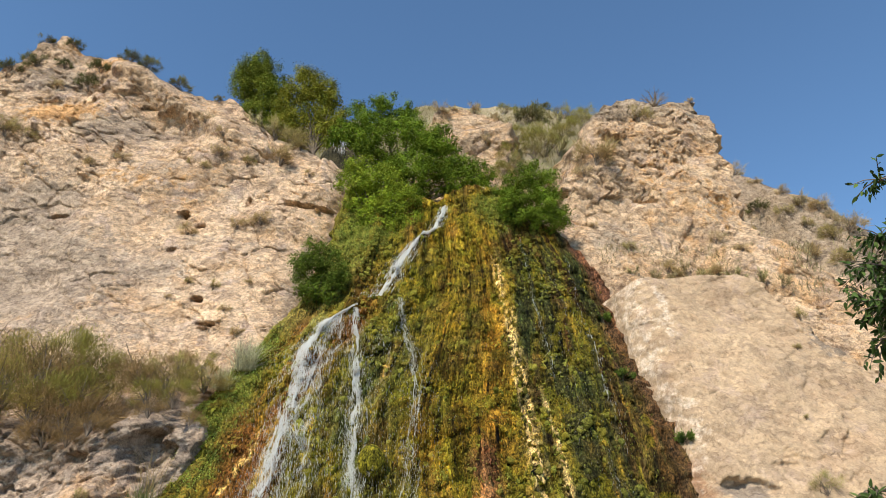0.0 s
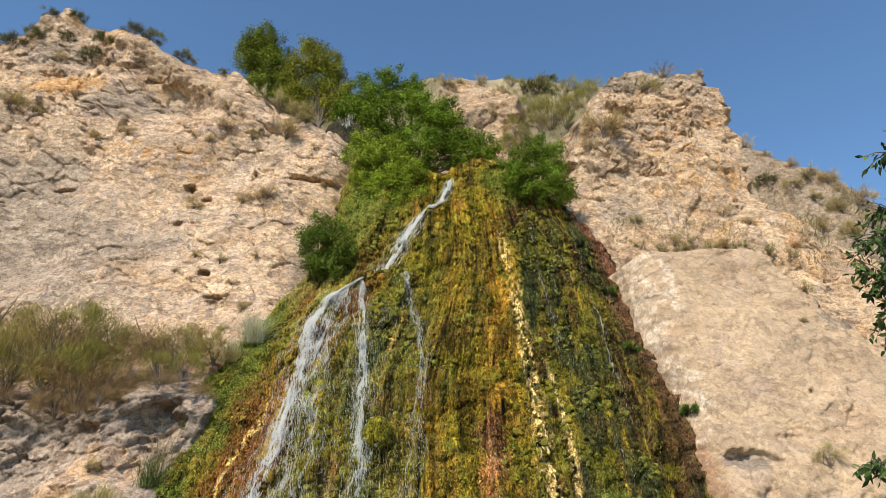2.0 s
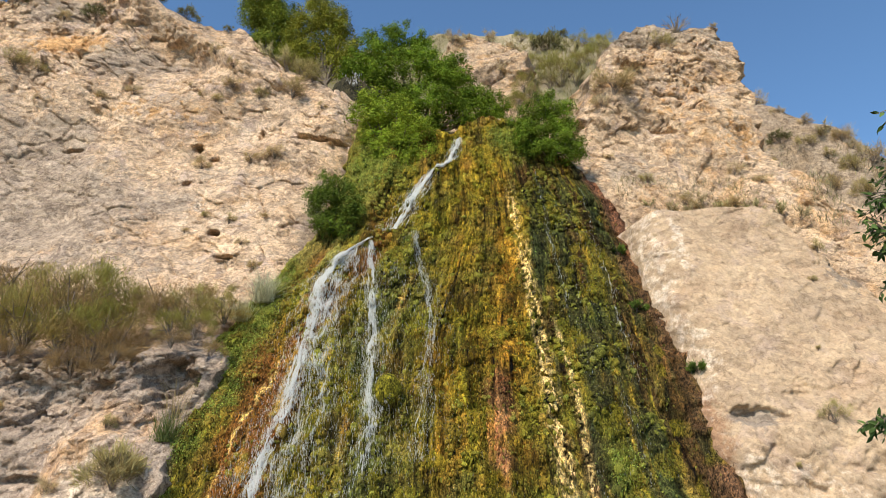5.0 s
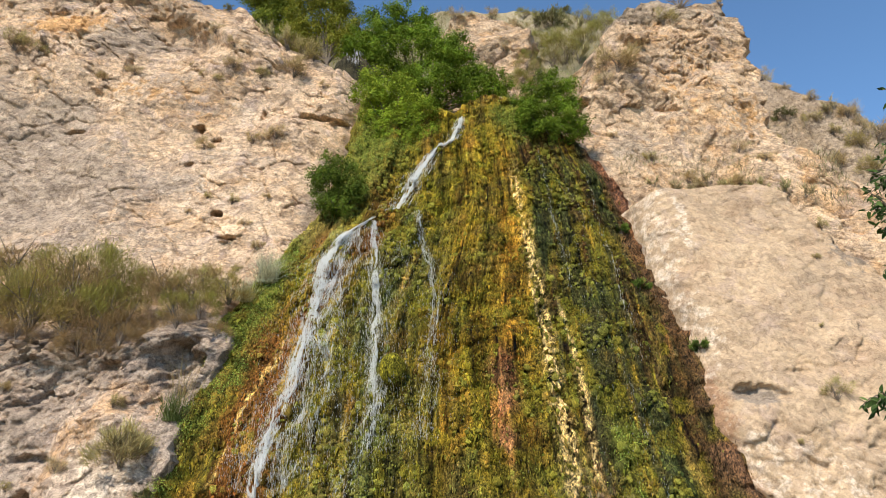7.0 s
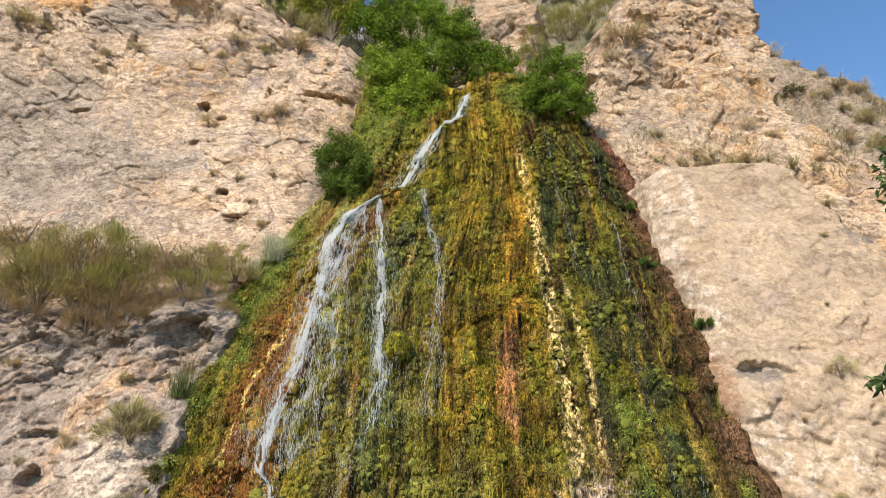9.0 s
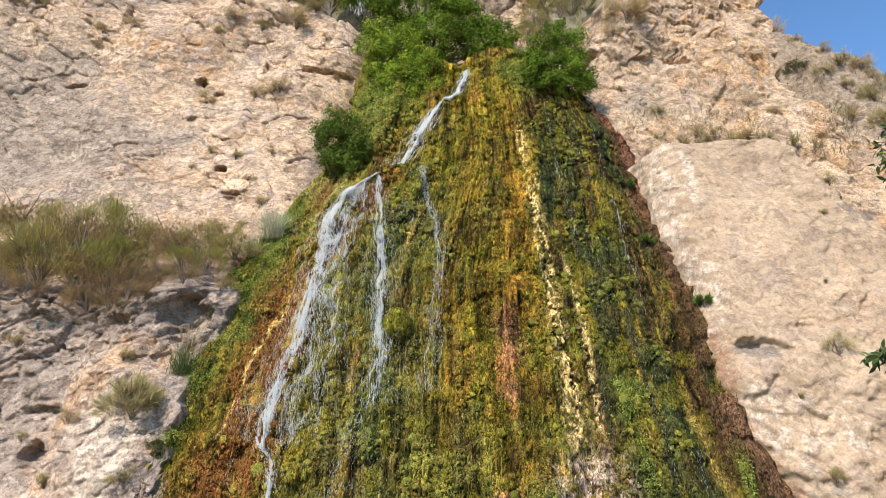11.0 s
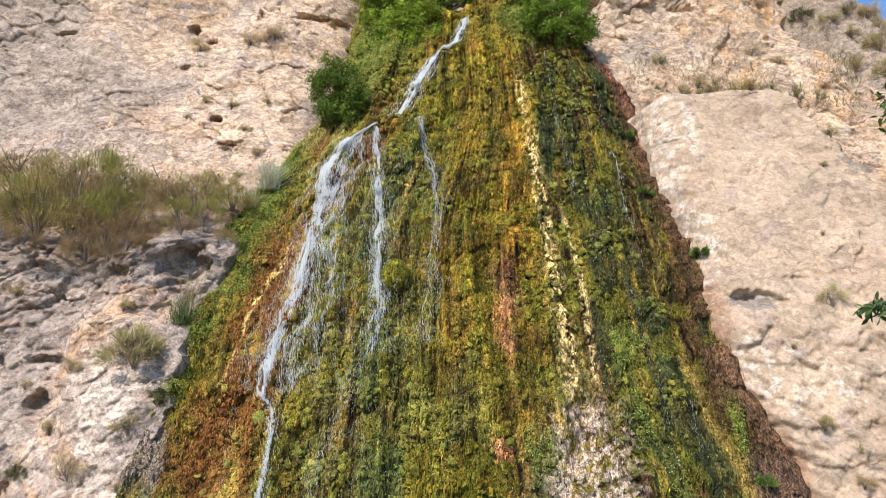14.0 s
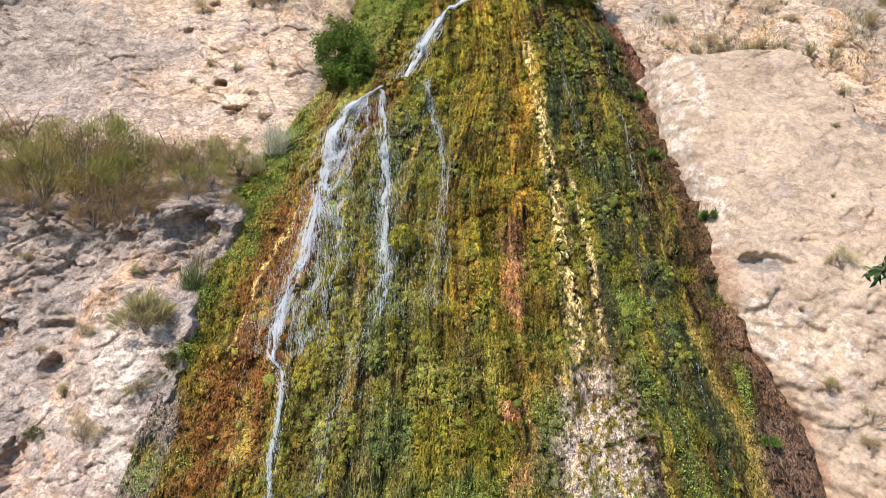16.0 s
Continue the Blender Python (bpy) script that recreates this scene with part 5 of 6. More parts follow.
# ---------------------------------------------------------------- trees and bushes
def tree(name, label, category, foot, depth, lobes, leaf, density, colour, seed, trunk=0.12, spray=0.2, group=""):
    """lobes: rows of (x, z, radius) about the depth y. Limbs reach into every lobe; leaves gather in clumps on the lobes."""
    rng = np.random.default_rng(500 + seed)
    root = thing(name, label, category, foot, group)
    foot = Vector(foot)
    mid = sum((Vector((x, depth, z)) for x, z, r in lobes), Vector()) / len(lobes)
    fork = foot.lerp(mid, 0.45)
    bits = [tube([foot - foot, (fork - foot) * 0.5 + Vector((0.05, 0.08, 0)), fork - foot], [trunk, trunk * 0.8, trunk * 0.65])]
    part("trunk", mesh_of("trunk", *bits[0], smooth=True), BARK, root)
    at, ways = [], []
    for x, z, r in lobes:
        c = Vector((x, depth + rng.uniform(-0.35, 0.35) * r, z))
        a, b = fork - foot, c - foot
        limb = tube([a, a.lerp(b, 0.5) + Vector(rng.normal(0, 0.12 * r, 3)), b], [trunk * 0.5, trunk * 0.35, trunk * 0.12], 5)
        part("limb", mesh_of("limb", *limb, smooth=True), BARK, root)
        m = int(14 + 18 * r)
        d = rng.normal(size=(m, 3))
        d[:, 2] += 0.3
        d /= np.linalg.norm(d, axis=1, keepdims=True)
        # clumps at uneven distance, and sprays that stand out of the crown
        far = np.where(rng.uniform(0, 1, m) < 0.3, rng.uniform(1.0, 1.35, m), rng.uniform(0.45, 1.0, m))
        centres = np.array(c) + d * r * far[:, None]
        n = int(density * r * r * 150)
        k = rng.integers(0, m, n)
        spread = (0.11 + 0.05 * (far < 1)) * r + 0.03
        p = centres[k] + rng.normal(0, 1, (n, 3)) * spread[k][:, None] * np.array([1, 1, 0.6 + spray])
        p += d[k] * (rng.uniform(-0.35, 0.12, n) * r * (far[k] > 1))[:, None] + np.array([0, 0, spray]) * (rng.uniform(0, 0.5, n) * r * (far[k] > 1))[:, None]
        w = d[k] * 0.5 + (p - centres[k]) / (spread[k][:, None] * 1.6) + rng.normal(0, 0.3, (n, 3)) + np.array([-0.2, -0.25, 0.45])
        at.append(p), ways.append(w)
    at, ways = np.concatenate(at), np.concatenate(ways)
    n = len(at)
    patch = fbm(at[:, 0], at[:, 2], 0.7, 2, 0.5, seed)[:, None]
    tint = np.array(colour) * rng.uniform(0.6, 1.35, (n, 1)) * rng.uniform(0.9, 1.1, (n, 3)) * (1 + 0.35 * patch)
    v, f, t = strew(*LEAFLET, at - np.array(foot), turns(n, rng, ways, 0.5), rng.uniform(0.6, 1.2, n) * leaf, tint)
    part("crown", mesh_of("crown", v, f, tint=t), LEAVES, root)["kind"] = "stuff"
    return root


tree("tall_tree", "tall slender green tree on the cliff top", "tree", (-9.7, 29.0, 22.5), 28.5, [(-10.3, 30.35, 0.5), (-10.3, 29.6, 0.7), (-10.85, 29.05, 0.75), (-9.6, 29.0, 0.7), (-10.9, 28.2, 0.75), (-10.1, 28.2, 0.85), (-9.1, 28.3, 0.65), (-9.6, 27.0, 0.95), (-8.7, 26.7, 0.85), (-10.1, 26.4, 0.85), (-8.9, 25.5, 0.9), (-9.6, 24.9, 0.8)],
     0.115, 42, (0.16, 0.19, 0.026), 1, 0.16, 0.7)
tree("round_tree", "rounded yellow-green tree on the cliff top", "tree", (-6.4, 28.0, 21.5), 28.0, [(-7.4, 28.4, 0.65), (-6.4, 27.9, 0.7), (-5.9, 27.1, 0.6), (-7.7, 27.5, 0.75), (-6.8, 26.9, 0.85), (-8.0, 26.3, 0.85), (-6.0, 26.0, 0.75), (-7.0, 25.4, 0.85), (-8.1, 25.1, 0.8), (-6.1, 24.7, 0.8), (-5.3, 25.4, 0.6), (-7.4, 24.3, 0.8)],
     0.11, 42, (0.215, 0.215, 0.028), 2, 0.15, 0.6)
tree("fig_tree", "broad dense green tree at the head of the falls", "tree", (-1.6, 27.5, 17.5), 26.5, [(-2.96, 25.0, 0.75), (-4.0, 24.45, 0.8), (-4.8, 23.85, 0.7), (-1.7, 24.5, 0.75), (-5.0, 23.1, 0.6), (-3.7, 23.4, 0.9), (-2.3, 23.5, 0.95), (-0.95, 23.3, 0.9), (0.1, 22.8, 0.8), (-4.1, 22.5, 0.6), (-3.2, 22.0, 0.8), (-1.75, 21.9, 0.95),
     (-0.4, 21.9, 0.95), (0.9, 21.8, 0.7), (-0.6, 20.9, 0.9), (0.4, 20.8, 0.8), (1.4, 20.9, 0.6), (-2.2, 20.9, 0.85), (-1.2, 20.1, 0.7), (1.9, 21.4, 0.55), (0.7, 20.1, 0.6)], 0.11, 44, (0.135, 0.20, 0.018), 3, 0.2)
tree("bright_bush", "bright green leafy bush beside the top stream", "bush", (-2.4, 21.2, 14.0), 20.3, [(-2.96, 17.0, 0.5), (-2.15, 17.0, 0.5), (-3.2, 16.4, 0.5), (-2.5, 16.3, 0.6), (-1.75, 16.2, 0.55), (-2.85, 15.5, 0.55), (-2.05, 15.4, 0.6), (-1.4, 15.4, 0.45), (-0.95, 15.05, 0.35), (-1.65, 14.9, 0.45), (-2.4, 14.75, 0.45), (-3.35, 17.4, 0.3), (-1.15, 16.0, 0.35)],
     0.085, 60, (0.235, 0.30, 0.028), 4, 0.08, 0.25)
tree("round_bush", "rounded dark green bush on the mossy bank", "bush", (-3.8, 19.0, 11.0), 18.3, [(-4.05, 12.75, 0.42), (-3.6, 12.6, 0.42), (-4.0, 12.1, 0.5), (-3.4, 12.1, 0.45), (-4.0, 11.65, 0.4), (-3.5, 11.6, 0.42), (-3.1, 11.85, 0.32), (-4.35, 12.4, 0.32)], 0.075, 66, (0.125, 0.175, 0.024), 5, 0.06, 0.25)
tree("lip_bush", "dense dark green bush on the lip of the falls", "bush", (3.2, 20.8, 14.4), 19.9, [(3.05, 16.65, 0.5), (2.55, 16.2, 0.5), (3.5, 16.2, 0.55), (3.85, 15.45, 0.55), (3.2, 15.5, 0.65), (2.45, 15.4, 0.5), (2.85, 14.9, 0.45), (3.6, 14.9, 0.45), (4.1, 15.0, 0.35), (2.15, 15.9, 0.35)], 0.08, 66, (0.13, 0.19, 0.018), 6, 0.08, 0.25)


def near_tree():
    """The tree whose outer twigs hang into view beside the camera; its trunk and most of its crown stand to the side."""
    rng = np.random.default_rng(41)
    foot = Vector((5.4, 3.4, 1.3))
    root = thing("walnut_tree", "tree with dark pointed leaves hanging from thin twigs", "tree", foot)
    trunk = tube([(0, 0, 0), (0.1, 0.05, 1.6), (0.0, 0.2, 3.2), (-0.1, 0.2, 4.6)], [0.2, 0.17, 0.13, 0.08], 10)
    part("trunk", mesh_of("trunk", *trunk, smooth=True), BARK, root)
    ends = [(3.24, 4.2, 6.02), (3.08, 4.2, 5.5), (2.96, 4.2, 5.3), (2.86, 4.2, 5.02), (2.52, 4.2, 3.8), (2.92, 4.25, 4.78), (3.12, 4.2, 5.25), (2.92, 4.1, 4.95),
            (4.2, 4.6, 5.8), (4.8, 2.4, 6.4), (6.2, 3.0, 6.2), (6.3, 4.4, 5.6), (5.3, 4.8, 6.8), (4.2, 3.2, 6.9), (5.6, 3.2, 7.4)]
    at, ways, sizes = [], [], []
    for k, e in enumerate(ends):
        b = Vector(e) - foot
        a = Vector((0.0, 0.15, min(4.4, max(2.2, b.z - 0.5))))
        mid = a.lerp(b, 0.55) + Vector((0, 0, 0.25))
        part("branch", mesh_of("branch", *tube([a, mid, b], [0.05, 0.022, 0.006], 5), smooth=True), BARK, root)
        near = k < 8
        if k == 4:
            reach, twigs = 0.14, 9
        elif k == 0:
            reach, twigs = 0.2, 11
        else:
            reach, twigs = (0.25, 46) if near else (0.7, 26)
        for _ in range(twigs):
            s = mid.lerp(b, rng.uniform(0.94 if k in (0, 4) else 0.75, 1.0)) if near else mid.lerp(b, rng.uniform(0.2, 1.0))
            d = Vector(rng.normal(0, 1, 3) * np.array([1, 1, 0.8]) + np.array([-0.15, 0.1, -0.35])).normalized() * reach * rng.uniform(0.5, 1.1)
            part("twig", mesh_of("twig", *tube([s, s + d * 0.5 + Vector((0, 0, 0.02)), s + d], [0.005, 0.004, 0.002], 4)), BARK, root)
            for q in np.linspace(0.15, 1.0, 8 if near else 11):
                p = s + d * q
                at.append(p)
                way = d.normalized() * 0.6 + Vector(rng.normal(0, 0.6, 3)) + Vector((0, 0, -0.45))
                ways.append(way.normalized())
                sizes.append(rng.uniform(0.045, 0.075))
    at, ways = np.array([tuple(p) for p in at]), np.array([tuple(w) for w in ways])
    n = len(at)
    # the leaf's length runs along its way; its face turns up and to the light
    face = rng.normal(0, 0.6, (n, 3)) + np.array([0, -0.3, 0.8])
    right = np.cross(ways, face)
    right /= np.linalg.norm(right, axis=1, keepdims=True)
    rot = np.stack([right, ways, np.cross(right, ways)], -1)
    tint = np.array([0.06, 0.095, 0.028]) * rng.uniform(0.7, 1.5, (n, 1))
    blade = ([(0, 0, 0), (0.17, 0.22, 0.05), (0.2, 0.5, 0.06), (0.1, 0.8, 0.02), (0, 1.0, -0.04), (-0.1, 0.8, 0.02), (-0.2, 0.5, 0.06), (-0.17, 0.22, 0.05), (0, 0.5, 0.0)],
             [(0, 1, 8), (1, 2, 8), (2, 3, 8), (3, 4, 8), (4, 5, 8), (5, 6, 8), (6, 7, 8), (7, 0, 8)])
    v, f, t = strew(*blade, at, rot, np.array(sizes), tint)
    part("foliage", mesh_of("foliage", v, f, tint=t), LEAVES, root)["kind"] = "stuff"


near_tree()


# ---------------------------------------------------------------- brooms, dry scrub, grasses
def blades_mesh(name, n, base, ways, length, thick, tint, bend, rng):
    """Thin bent blades from base points along ways."""
    ways = ways / (np.linalg.norm(ways, axis=1, keepdims=True) + 1e-9)
    rot = turns(n, rng, ways, 0.02)
    shape = ([(-0.5, 0, 0), (0.5, 0, 0), (0.35, bend * 0.35, 0.55), (-0.35, bend * 0.35, 0.55), (0.0, bend, 1.0)], [(0, 1, 2), (0, 2, 3), (3, 2, 4)])
    size = np.stack([thick, length, length], -1)
    return mesh_of(name, *strew(*shape, base, rot, size, tint)[:2], tint=np.repeat(tint, 5, axis=0))


def scrub(seed, n, colour, tip, upright, thick, twiggy, bend=0.25):
    """One scrub bush of unit radius: woody stems and sprays of fine shoots."""
    rng = np.random.default_rng(700 + seed)
    root = thing("shrub", "", "", (0, 0, -50 - seed))
    stems = []
    heads = []
    for _ in range(twiggy):
        d = Vector((rng.normal(), rng.normal(), abs(rng.normal()) * upright + 0.25)).normalized()
        r = rng.uniform(0.45, 0.85)
        mid = d * r * 0.5 + Vector(rng.normal(0, 0.06, 3))
        stems.append(tube([(0, 0, -0.12), mid, d * r], [0.022, 0.014, 0.006], 4))
        heads.append((mid, d * r, d))
    part("woody_base", mesh_of("woody_base", *join(*stems)), TWIG, root)["kind"] = "stuff"
    k = rng.integers(0, len(heads), n)
    a = np.array([tuple(h[0]) for h in heads])[k]
    b = np.array([tuple(h[1]) for h in heads])[k]
    q = rng.uniform(-0.35, 1.0, (n, 1))
    base = a + (b - a) * q + rng.normal(0, 0.05, (n, 3))
    ways = np.array([tuple(h[2]) for h in heads])[k] * 0.8 + rng.normal(0, 0.5, (n, 3)) + np.array([0, 0, 0.4 * upright])
    mix = np.clip(q + rng.normal(0, 0.3, (n, 1)), 0, 1)
    tint = (np.array(colour) * (1 - mix) + np.array(tip) * mix) * rng.uniform(0.6, 1.4, (n, 1))
    part("shoot_cover", blades_mesh("shoot_cover", n, base, ways, rng.uniform(0.12, 0.36, n), rng.uniform(0.6, 1.3, n) * thick, tint, bend, rng), STRAW, root)["kind"] = "stuff"
    return root


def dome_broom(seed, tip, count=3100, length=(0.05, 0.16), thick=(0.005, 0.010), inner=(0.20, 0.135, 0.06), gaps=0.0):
    """A rounded broom of unit radius: brush-like shoots standing off a lumpy dome, brown inside, and darker there to
    put shade between the shoots into the tint.
    """
    rng = np.random.default_rng(760 + seed)
    root = thing("broom" if seed < 10 else "shrub", "", "", (0, 0, -70 - seed))
    stems = [tube([(0, 0, -0.2), Vector(rng.normal(0, 0.12, 3)) + Vector((0, 0, 0.2)), Vector(rng.normal(0, 0.25, 3)) + Vector((0, 0, 0.38))], [0.02, 0.014, 0.005], 4) for _ in range(14)]
    part("woody_base", mesh_of("woody_base", *join(*stems)), BARK, root)["kind"] = "stuff"
    n, m = count, 18
    heads = rng.normal(size=(m, 3))
    heads[:, 2] = np.abs(heads[:, 2]) + 0.05
    heads /= np.linalg.norm(heads, axis=1, keepdims=True)
    heads *= rng.uniform(0.45 - 0.3 * gaps, 0.8, (m, 1))
    k = rng.integers(0, m, n)
    base = heads[k] + rng.normal(0, 0.105, (n, 3))
    ways = heads[k] * 0.9 + rng.normal(0, 0.4, (n, 3)) + np.array([0, 0, 0.35])
    # deep: 0 in the dome's shaded inside, drawn in the darker inner colour
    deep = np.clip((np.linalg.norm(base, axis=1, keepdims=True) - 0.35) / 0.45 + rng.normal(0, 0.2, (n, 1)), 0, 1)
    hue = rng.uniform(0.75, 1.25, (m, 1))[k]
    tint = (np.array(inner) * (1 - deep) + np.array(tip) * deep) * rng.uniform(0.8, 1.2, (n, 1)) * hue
    part("shoot_cover", blades_mesh("shoot_cover", n, base, ways, rng.uniform(*length, n), rng.uniform(*thick, n), tint, 0.12, rng), STRAW, root)["kind"] = "stuff"
    return root


def planted(kinds, sheet, rows, label, category, group, rng, sink=0.0, squash=1.0):
    for x, z, r in rows:
        zb = z - 0.55 * r
        s = (x - float(sheet.left(zb))) / float(sheet.right(zb) - sheet.left(zb))
        zb = min(zb, float(sheet.top(min(max(s, 0.0), 1.0))) - 0.05)
        x = min(max(x, float(sheet.left(zb)) + 0.1), float(sheet.right(zb)) - 0.1)
        p = sheet.at(x, zb, 0.02) + Vector((0, 0, sink))
        s = r * rng.uniform(1.1, 1.35)
        ob = copy_thing(kinds[rng.integers(len(kinds))], Matrix.LocRotScale(p, Euler((rng.uniform(-0.1, 0.25), rng.uniform(-0.15, 0.15), rng.uniform(0, 6.28))), Vector((s, s, s * squash))))
        tagged(ob, label, category, group)


prng = np.random.default_rng(77)
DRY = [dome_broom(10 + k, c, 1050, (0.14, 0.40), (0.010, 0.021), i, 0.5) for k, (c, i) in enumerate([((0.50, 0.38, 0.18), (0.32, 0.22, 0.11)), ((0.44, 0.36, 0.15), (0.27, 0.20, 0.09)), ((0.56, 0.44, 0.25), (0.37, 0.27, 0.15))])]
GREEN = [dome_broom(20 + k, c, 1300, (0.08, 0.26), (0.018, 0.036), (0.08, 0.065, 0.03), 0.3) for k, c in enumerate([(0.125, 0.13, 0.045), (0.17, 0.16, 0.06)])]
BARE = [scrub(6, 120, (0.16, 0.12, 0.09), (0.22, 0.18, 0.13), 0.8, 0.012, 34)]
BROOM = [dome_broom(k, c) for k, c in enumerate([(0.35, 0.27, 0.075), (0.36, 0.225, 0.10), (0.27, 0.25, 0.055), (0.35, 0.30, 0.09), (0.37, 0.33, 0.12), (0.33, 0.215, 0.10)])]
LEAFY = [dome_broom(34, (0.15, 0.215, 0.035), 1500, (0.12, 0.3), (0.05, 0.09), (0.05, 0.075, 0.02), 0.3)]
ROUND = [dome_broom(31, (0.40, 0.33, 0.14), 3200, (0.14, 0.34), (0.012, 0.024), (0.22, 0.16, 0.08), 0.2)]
GRASS = [scrub(20 + k, 360, c, t, 1.6, 0.035, 8, 0.5) for k, (c, t) in enumerate([((0.30, 0.23, 0.12), (0.50, 0.41, 0.24)), ((0.30, 0.26, 0.12), (0.48, 0.42, 0.22)), ((0.28, 0.23, 0.10), (0.48, 0.42, 0.20))])]

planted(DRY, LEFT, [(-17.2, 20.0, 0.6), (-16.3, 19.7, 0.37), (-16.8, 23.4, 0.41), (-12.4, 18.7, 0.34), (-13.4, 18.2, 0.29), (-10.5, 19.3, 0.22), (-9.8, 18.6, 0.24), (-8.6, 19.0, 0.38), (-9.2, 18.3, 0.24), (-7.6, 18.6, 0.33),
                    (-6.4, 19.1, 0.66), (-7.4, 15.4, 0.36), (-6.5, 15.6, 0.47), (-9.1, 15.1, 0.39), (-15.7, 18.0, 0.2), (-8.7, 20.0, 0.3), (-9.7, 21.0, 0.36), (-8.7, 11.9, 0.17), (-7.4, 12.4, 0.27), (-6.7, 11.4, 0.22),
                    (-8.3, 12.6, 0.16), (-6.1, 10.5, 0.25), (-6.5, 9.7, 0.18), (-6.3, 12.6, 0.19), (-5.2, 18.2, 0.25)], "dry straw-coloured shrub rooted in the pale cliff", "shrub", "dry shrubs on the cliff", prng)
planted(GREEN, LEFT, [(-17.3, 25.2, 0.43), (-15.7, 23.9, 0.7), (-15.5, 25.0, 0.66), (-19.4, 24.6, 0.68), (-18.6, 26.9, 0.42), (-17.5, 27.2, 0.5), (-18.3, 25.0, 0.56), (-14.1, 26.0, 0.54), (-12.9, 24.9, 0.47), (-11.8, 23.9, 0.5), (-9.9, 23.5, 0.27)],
        "dark olive shrub on the rocky cliff crest", "shrub", "shrubs on the crest", prng)
planted([GRASS[1], DRY[1]], LEFT, [(-6.9, 21.0, 0.7), (-6.1, 20.4, 0.62), (-7.4, 21.4, 0.64), (-7.9, 22.1, 0.5), (-5.8, 20.0, 0.4)], "grey-green dry bush below the cliff-top trees", "bush", "bushes below the trees", prng)
planted(ROUND, OUTCROP, [(-6.95, 4.4, 0.66)], "round grey-green broom bush on white rock", "shrub", "shrubs on the outcrop", prng)
planted(DRY, OUTCROP, [(-8.4, 4.0, 0.31), (-7.8, 2.0, 0.44), (-8.5, 2.7, 0.28), (-9.5, 3.5, 0.17), (-7.6, 5.3, 0.23), (-6.8, 2.8, 0.3), (-10.5, 5.7, 0.21), (-6.75, 1.6, 0.2)], "small dry grey shrub on the outcrop", "shrub", "shrubs on the outcrop", prng)
planted(GREEN, OUTCROP, [(-9.0, 1.8, 0.25), (-6.35, 3.4, 0.2)], "small green bush low on the outcrop", "bush", "shrubs on the outcrop", prng)
planted(BARE, CRAG, [(9.5, 24.2, 0.85)], "bare twiggy grey bush on the crag top", "bush", "", prng)
planted(DRY, CRAG, [(11.3, 24.1, 0.23), (6.1, 19.5, 0.97), (8.5, 22.2, 0.53), (9.9, 15.1, 0.4), (6.7, 14.6, 0.31), (5.6, 15.8, 0.22), (10.6, 14.5, 0.31), (7.9, 13.7, 0.41), (9.6, 13.6, 0.38), (5.6, 18.6, 0.5)], "dry brown shrub on the ochre crag", "shrub", "dry shrubs on the crag", prng)
planted(GRASS, CRAG, [(8.6, 13.7, 0.6), (7.2, 13.3, 0.4), (7.9, 13.2, 0.45), (9.2, 13.4, 0.5), (10.0, 13.2, 0.5), (10.7, 13.0, 0.5), (6.5, 13.4, 0.3), (11.3, 12.9, 0.5)], "dry straw grass tuft above the slab", "grass tuft", "grass above the slab", prng)
planted([GREEN[0]], FAR, [(14.4, 19.5, 0.5)], "dark green bush on the stony ridge", "bush", "", prng)
planted(DRY + [GRASS[0]], FAR, [(14.8, 22.9, 0.7), (13.7, 15.6, 0.92), (15.6, 16.6, 0.6), (16.1, 19.5, 0.59), (16.7, 19.3, 0.65), (15.7, 20.4, 0.42), (15.0, 21.4, 0.31), (15.3, 19.0, 0.52), (17.8, 18.3, 0.73), (16.7, 17.5, 0.57), (14.7, 17.0, 0.55), (17.9, 17.0, 0.57), (17.8, 15.6, 0.55),
                                  (13.2, 16.6, 0.6), (16.6, 16.0, 0.6), (14.6, 15.6, 0.6), (15.9, 18.2, 0.4), (17.0, 18.6, 0.4), (13.6, 18.1, 0.4)], "dry scrub bush on the stony ridge", "shrub", "scrub on the ridge", prng)
planted(GREEN, HILL, [(5.8, 32.7, 1.13), (7.0, 34.2, 0.5)], "dark green bush on the grassy hillside", "bush", "bushes on the hillside", prng)
planted([BROOM[2], BROOM[3], BROOM[4], GRASS[1]], HILL, [(8.1, 33.0, 0.9), (6.4, 29.2, 1.6), (8.1, 30.6, 1.2), (10.0, 33.6, 0.8), (4.1, 27.8, 0.9), (4.9, 30.5, 0.9), (9.2, 33.3, 0.8), (7.4, 31.6, 1.0), (5.6, 28.4, 1.0), (7.2, 28.8, 1.2), (9.0, 31.6, 0.9), (4.4, 34.6, 0.7), (6.3, 33.9, 0.6), (3.3, 28.6, 0.8), (5.0, 33.0, 0.8), (8.6, 34.0, 0.6), (7.5, 30.2, 0.9), (9.6, 32.4, 0.8), (6.0, 31.0, 1.0), (8.8, 29.0, 1.0), (4.6, 29.2, 0.9)], "straw and green grass clump on the hillside", "grass clump", "grass on the hillside", prng)
planted([DRY[2]], KNOB, [(2.0, 31.4, 0.66), (-0.6, 30.6, 0.6), (2.5, 27.5, 0.41), (3.7, 30.0, 0.5), (0.6, 31.2, 0.35), (3.2, 30.4, 0.4)], "straw-coloured shrub on the pink rock knob", "shrub", "shrubs on the knob", prng)
planted([BROOM[2], BROOM[3], BROOM[4]], KNOB, [(3.7, 26.0, 0.8), (4.2, 25.3, 0.9), (3.3, 24.7, 0.9), (4.4, 24.4, 0.9), (2.9, 23.6, 1.0), (4.0, 23.4, 1.0), (3.9, 26.9, 0.6)], "olive broom bush below the pink rock knob", "bush", "bushes below the knob", prng)
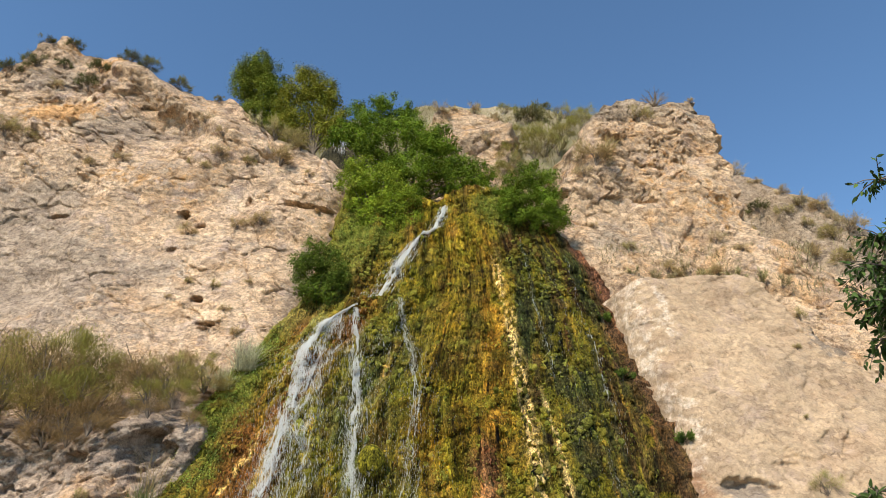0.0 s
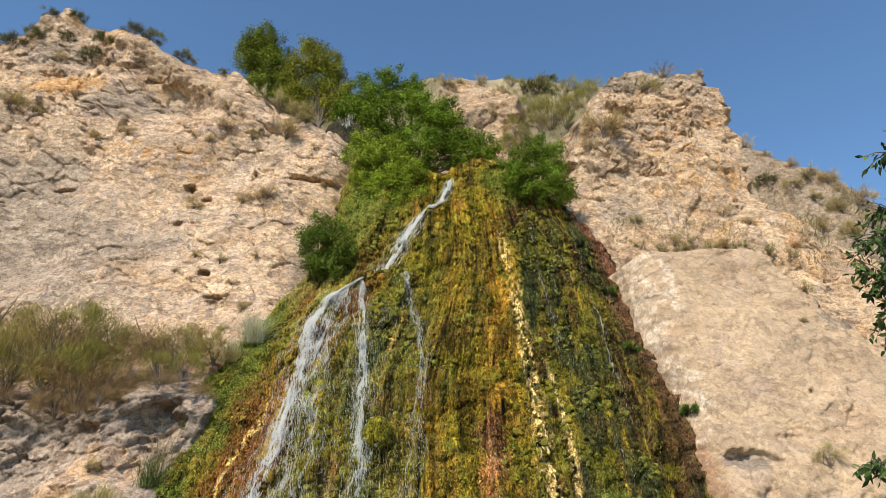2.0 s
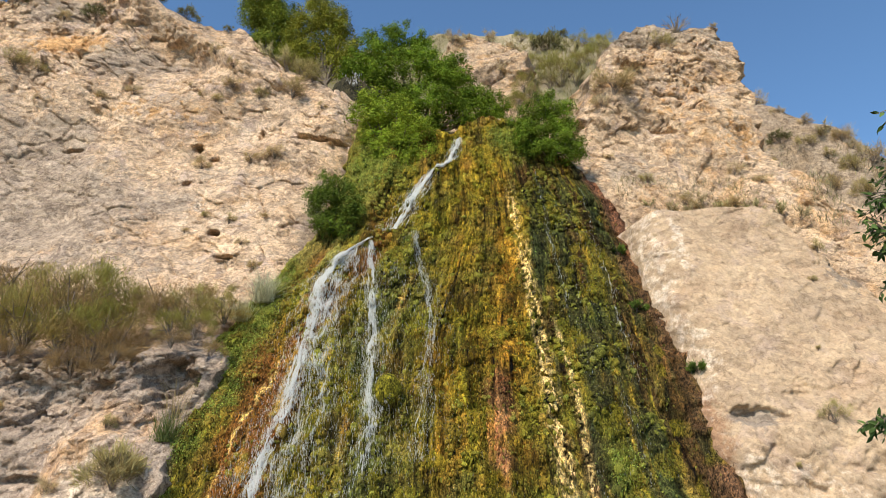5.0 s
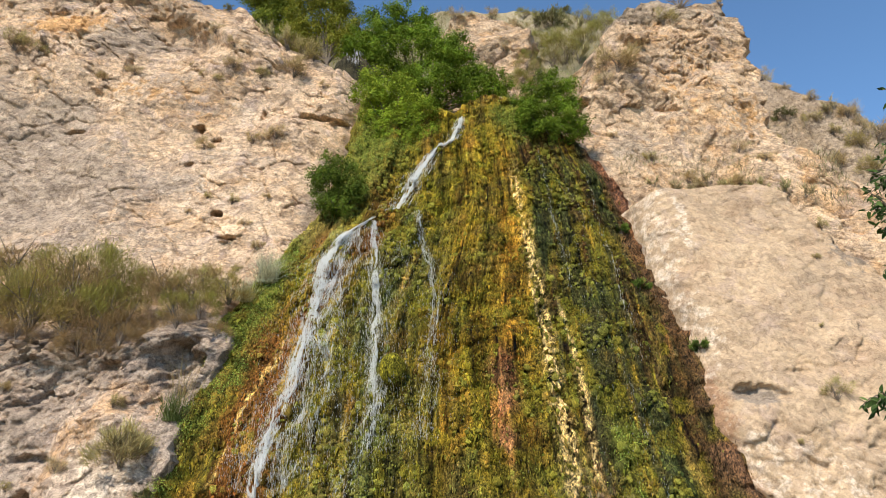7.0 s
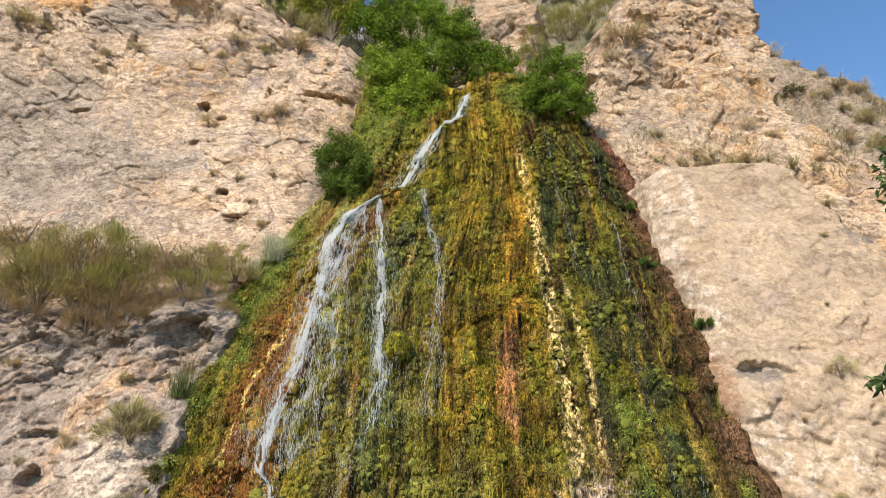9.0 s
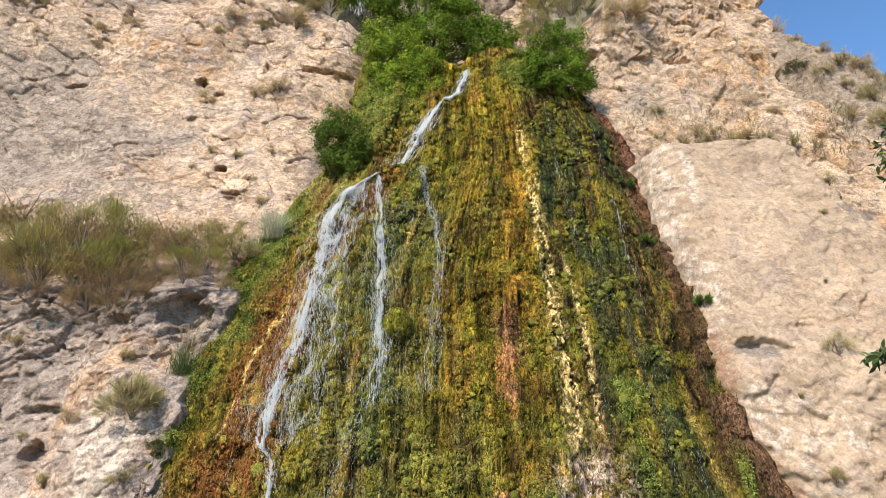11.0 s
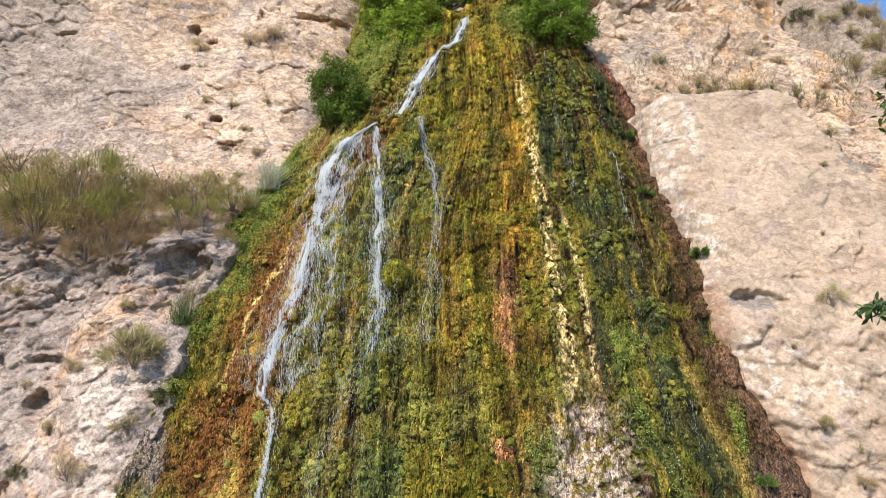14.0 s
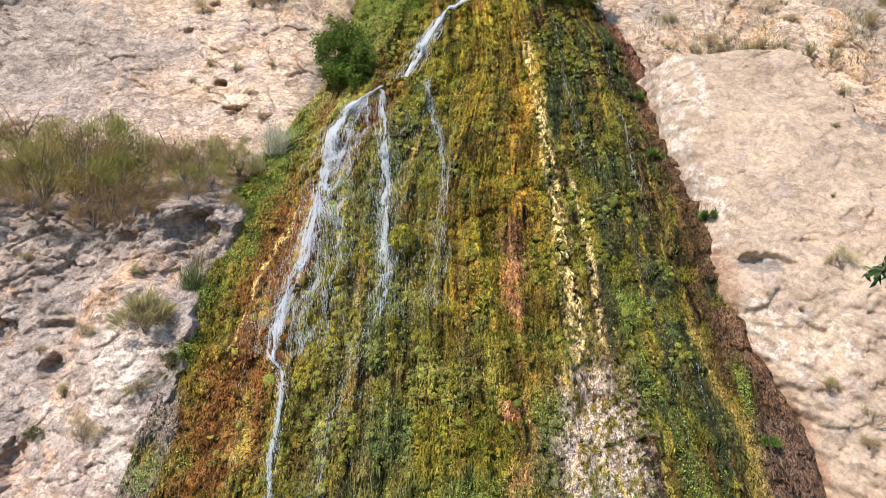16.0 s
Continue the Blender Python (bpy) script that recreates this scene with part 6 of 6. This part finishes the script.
planted([BROOM[4]], SLAB, [(8.2, 5.6, 0.35)], "yellow-green bush on the pale slab", "bush", "", prng)
planted(DRY, SLAB, [(9.4, 9.3, 0.12), (8.6, 7.2, 0.1), (7.3, 2.8, 0.24), (6.3, 2.9, 0.26), (7.8, 1.7, 0.24), (7.1, 4.4, 0.11), (10.3, 11.0, 0.3)], "small dry shrub on the pale slab", "shrub", "shrubs on the slab", prng)
planted(LEAFY, SLAB, [(5.85, 6.75, 0.27)], "small bright green cushion plant on the slab rim", "plant", "", prng)
planted([GRASS[0]], SLAB, [(7.9, 2.2, 0.3)], "bleached dead grass hanging on the slab", "grass tuft", "", prng)
planted(LEAFY, CONE, [(4.72, 10.75, 0.30), (4.85, 8.75, 0.34), (5.95, 1.7, 0.2)], "dark green leafy plant at the rim of the tufa", "plant", "rim plants", prng)


def ledge_brooms():
    rng = np.random.default_rng(88)
    for row, y in enumerate([15.95, 16.6, 17.3, 15.45]):
        for x in np.arange(-13.6 - 0.4 * (row % 2), -5.8, 0.8):
            px = x + rng.uniform(-0.3, 0.3)
            s = rng.uniform(0.7, 1.3) * (1.1 - 0.4 * max(0.0, (px + 9.0) / 3.2)) * (0.55 if row == 3 else 1.0)
            z = float(OUTCROP.top((px + 14) / 8.25)) + 0.95 * (y - 15.5)
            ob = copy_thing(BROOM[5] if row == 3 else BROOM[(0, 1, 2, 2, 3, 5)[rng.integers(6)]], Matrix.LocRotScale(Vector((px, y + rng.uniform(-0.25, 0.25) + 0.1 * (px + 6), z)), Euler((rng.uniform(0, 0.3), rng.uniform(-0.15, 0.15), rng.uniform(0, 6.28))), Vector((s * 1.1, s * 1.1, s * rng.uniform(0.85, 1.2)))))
            tagged(ob, "dry brown broom drooping over the rock ledge" if row == 3 else "olive green broom shrub crowding the rock ledge", "broom", "brooms on the ledge")


ledge_brooms()


def tall_grass(label, at, n, height, colour, lean, seed):
    rng = np.random.default_rng(seed)
    root = thing("tall_grass", label, "grass", at)
    base = rng.normal(0, 0.07, (n, 3)) * np.array([1.6, 1, 0.2])
    ways = rng.normal(0, 0.35, (n, 3)) + np.array(lean)
    tint = np.array(colour) * rng.uniform(0.6, 1.3, (n, 1))
    part("blades", blades_mesh("blades", n, base, ways, rng.uniform(0.5, 1.1, n) * height, rng.uniform(0.008, 0.016, n), tint, 0.45, rng), STRAW, root)
    return root


tall_grass("silvery arching grass clump beside the moss", tuple(CONE.at(-5.25, 8.75, 0.15)), 420, 0.95, (0.56, 0.53, 0.36), (0.12, -0.3, 1.1), 901)
tall_grass("silvery arching grass clump beside the moss", tuple(CONE.at(-5.75, 8.2, 0.2)), 260, 0.7, (0.48, 0.46, 0.28), (0.0, -0.3, 1.1), 902)
tall_grass("green reeds with straw stalks at the outcrop corner", tuple(OUTCROP.at(-6.3, 4.85, 0.05)), 200, 0.75, (0.13, 0.16, 0.05), (0.0, -0.2, 1.2), 903)
tall_grass("straw stalks at the outcrop corner", tuple(OUTCROP.at(-6.3, 5.2, 0.05)), 30, 1.35, (0.34, 0.25, 0.12), (0.05, -0.1, 2.0), 904)

for maker in DRY + GREEN + BARE + BROOM + ROUND + GRASS + LEAFY:
    for o in (*maker.children_recursive, maker):
        bpy.data.objects.remove(o)


def turf(sheet, n, x0, x1, z0, z1, colour, height, seed, name, label):
    """Dry grass strewn over a slope."""
    rng = np.random.default_rng(seed)
    x, z = rng.uniform(x0, x1, n), rng.uniform(z0, z1, n)
    s = np.clip((x - sheet.left(z)) / (sheet.right(z) - sheet.left(z)), 0, 1)
    keep = (fbm(x, z, 1.6, 3, 0.6, seed) + rng.uniform(-0.4, 0.4, n) > 0.05) & (z < sheet.top(s) - 0.1)
    x, z = x[keep], z[keep]
    n = len(x)
    tint = np.array(colour) * rng.uniform(0.6, 1.4, (n, 1)) * rng.uniform(0.9, 1.1, (n, 3))
    me = blades_mesh(name, n, sheet.points(x, z, -0.02), rng.normal(0, 0.35, (n, 3)) + np.array([0, -0.2, 1.0]), rng.uniform(0.4, 1.2, n) * height, rng.uniform(0.012, 0.03, n), tint, 0.4, rng)
    tagged(part(name, me, STRAW), label, "grass", kind="stuff")


turf(HILL, 34000, -12, 13, 21, 35.5, (0.22, 0.20, 0.075), 0.6, 61, "hill_grass", "dry straw grass over the hillside")
turf(FAR, 9000, 11.5, 20, 13, 24, (0.30, 0.25, 0.14), 0.3, 62, "ridge_grass", "thin straw grass over the stony ridge")
turf(CRAG, 5000, 5.5, 13, 12.2, 14.6, (0.32, 0.26, 0.15), 0.25, 63, "ledge_grass", "thin straw grass over the ledge above the slab")
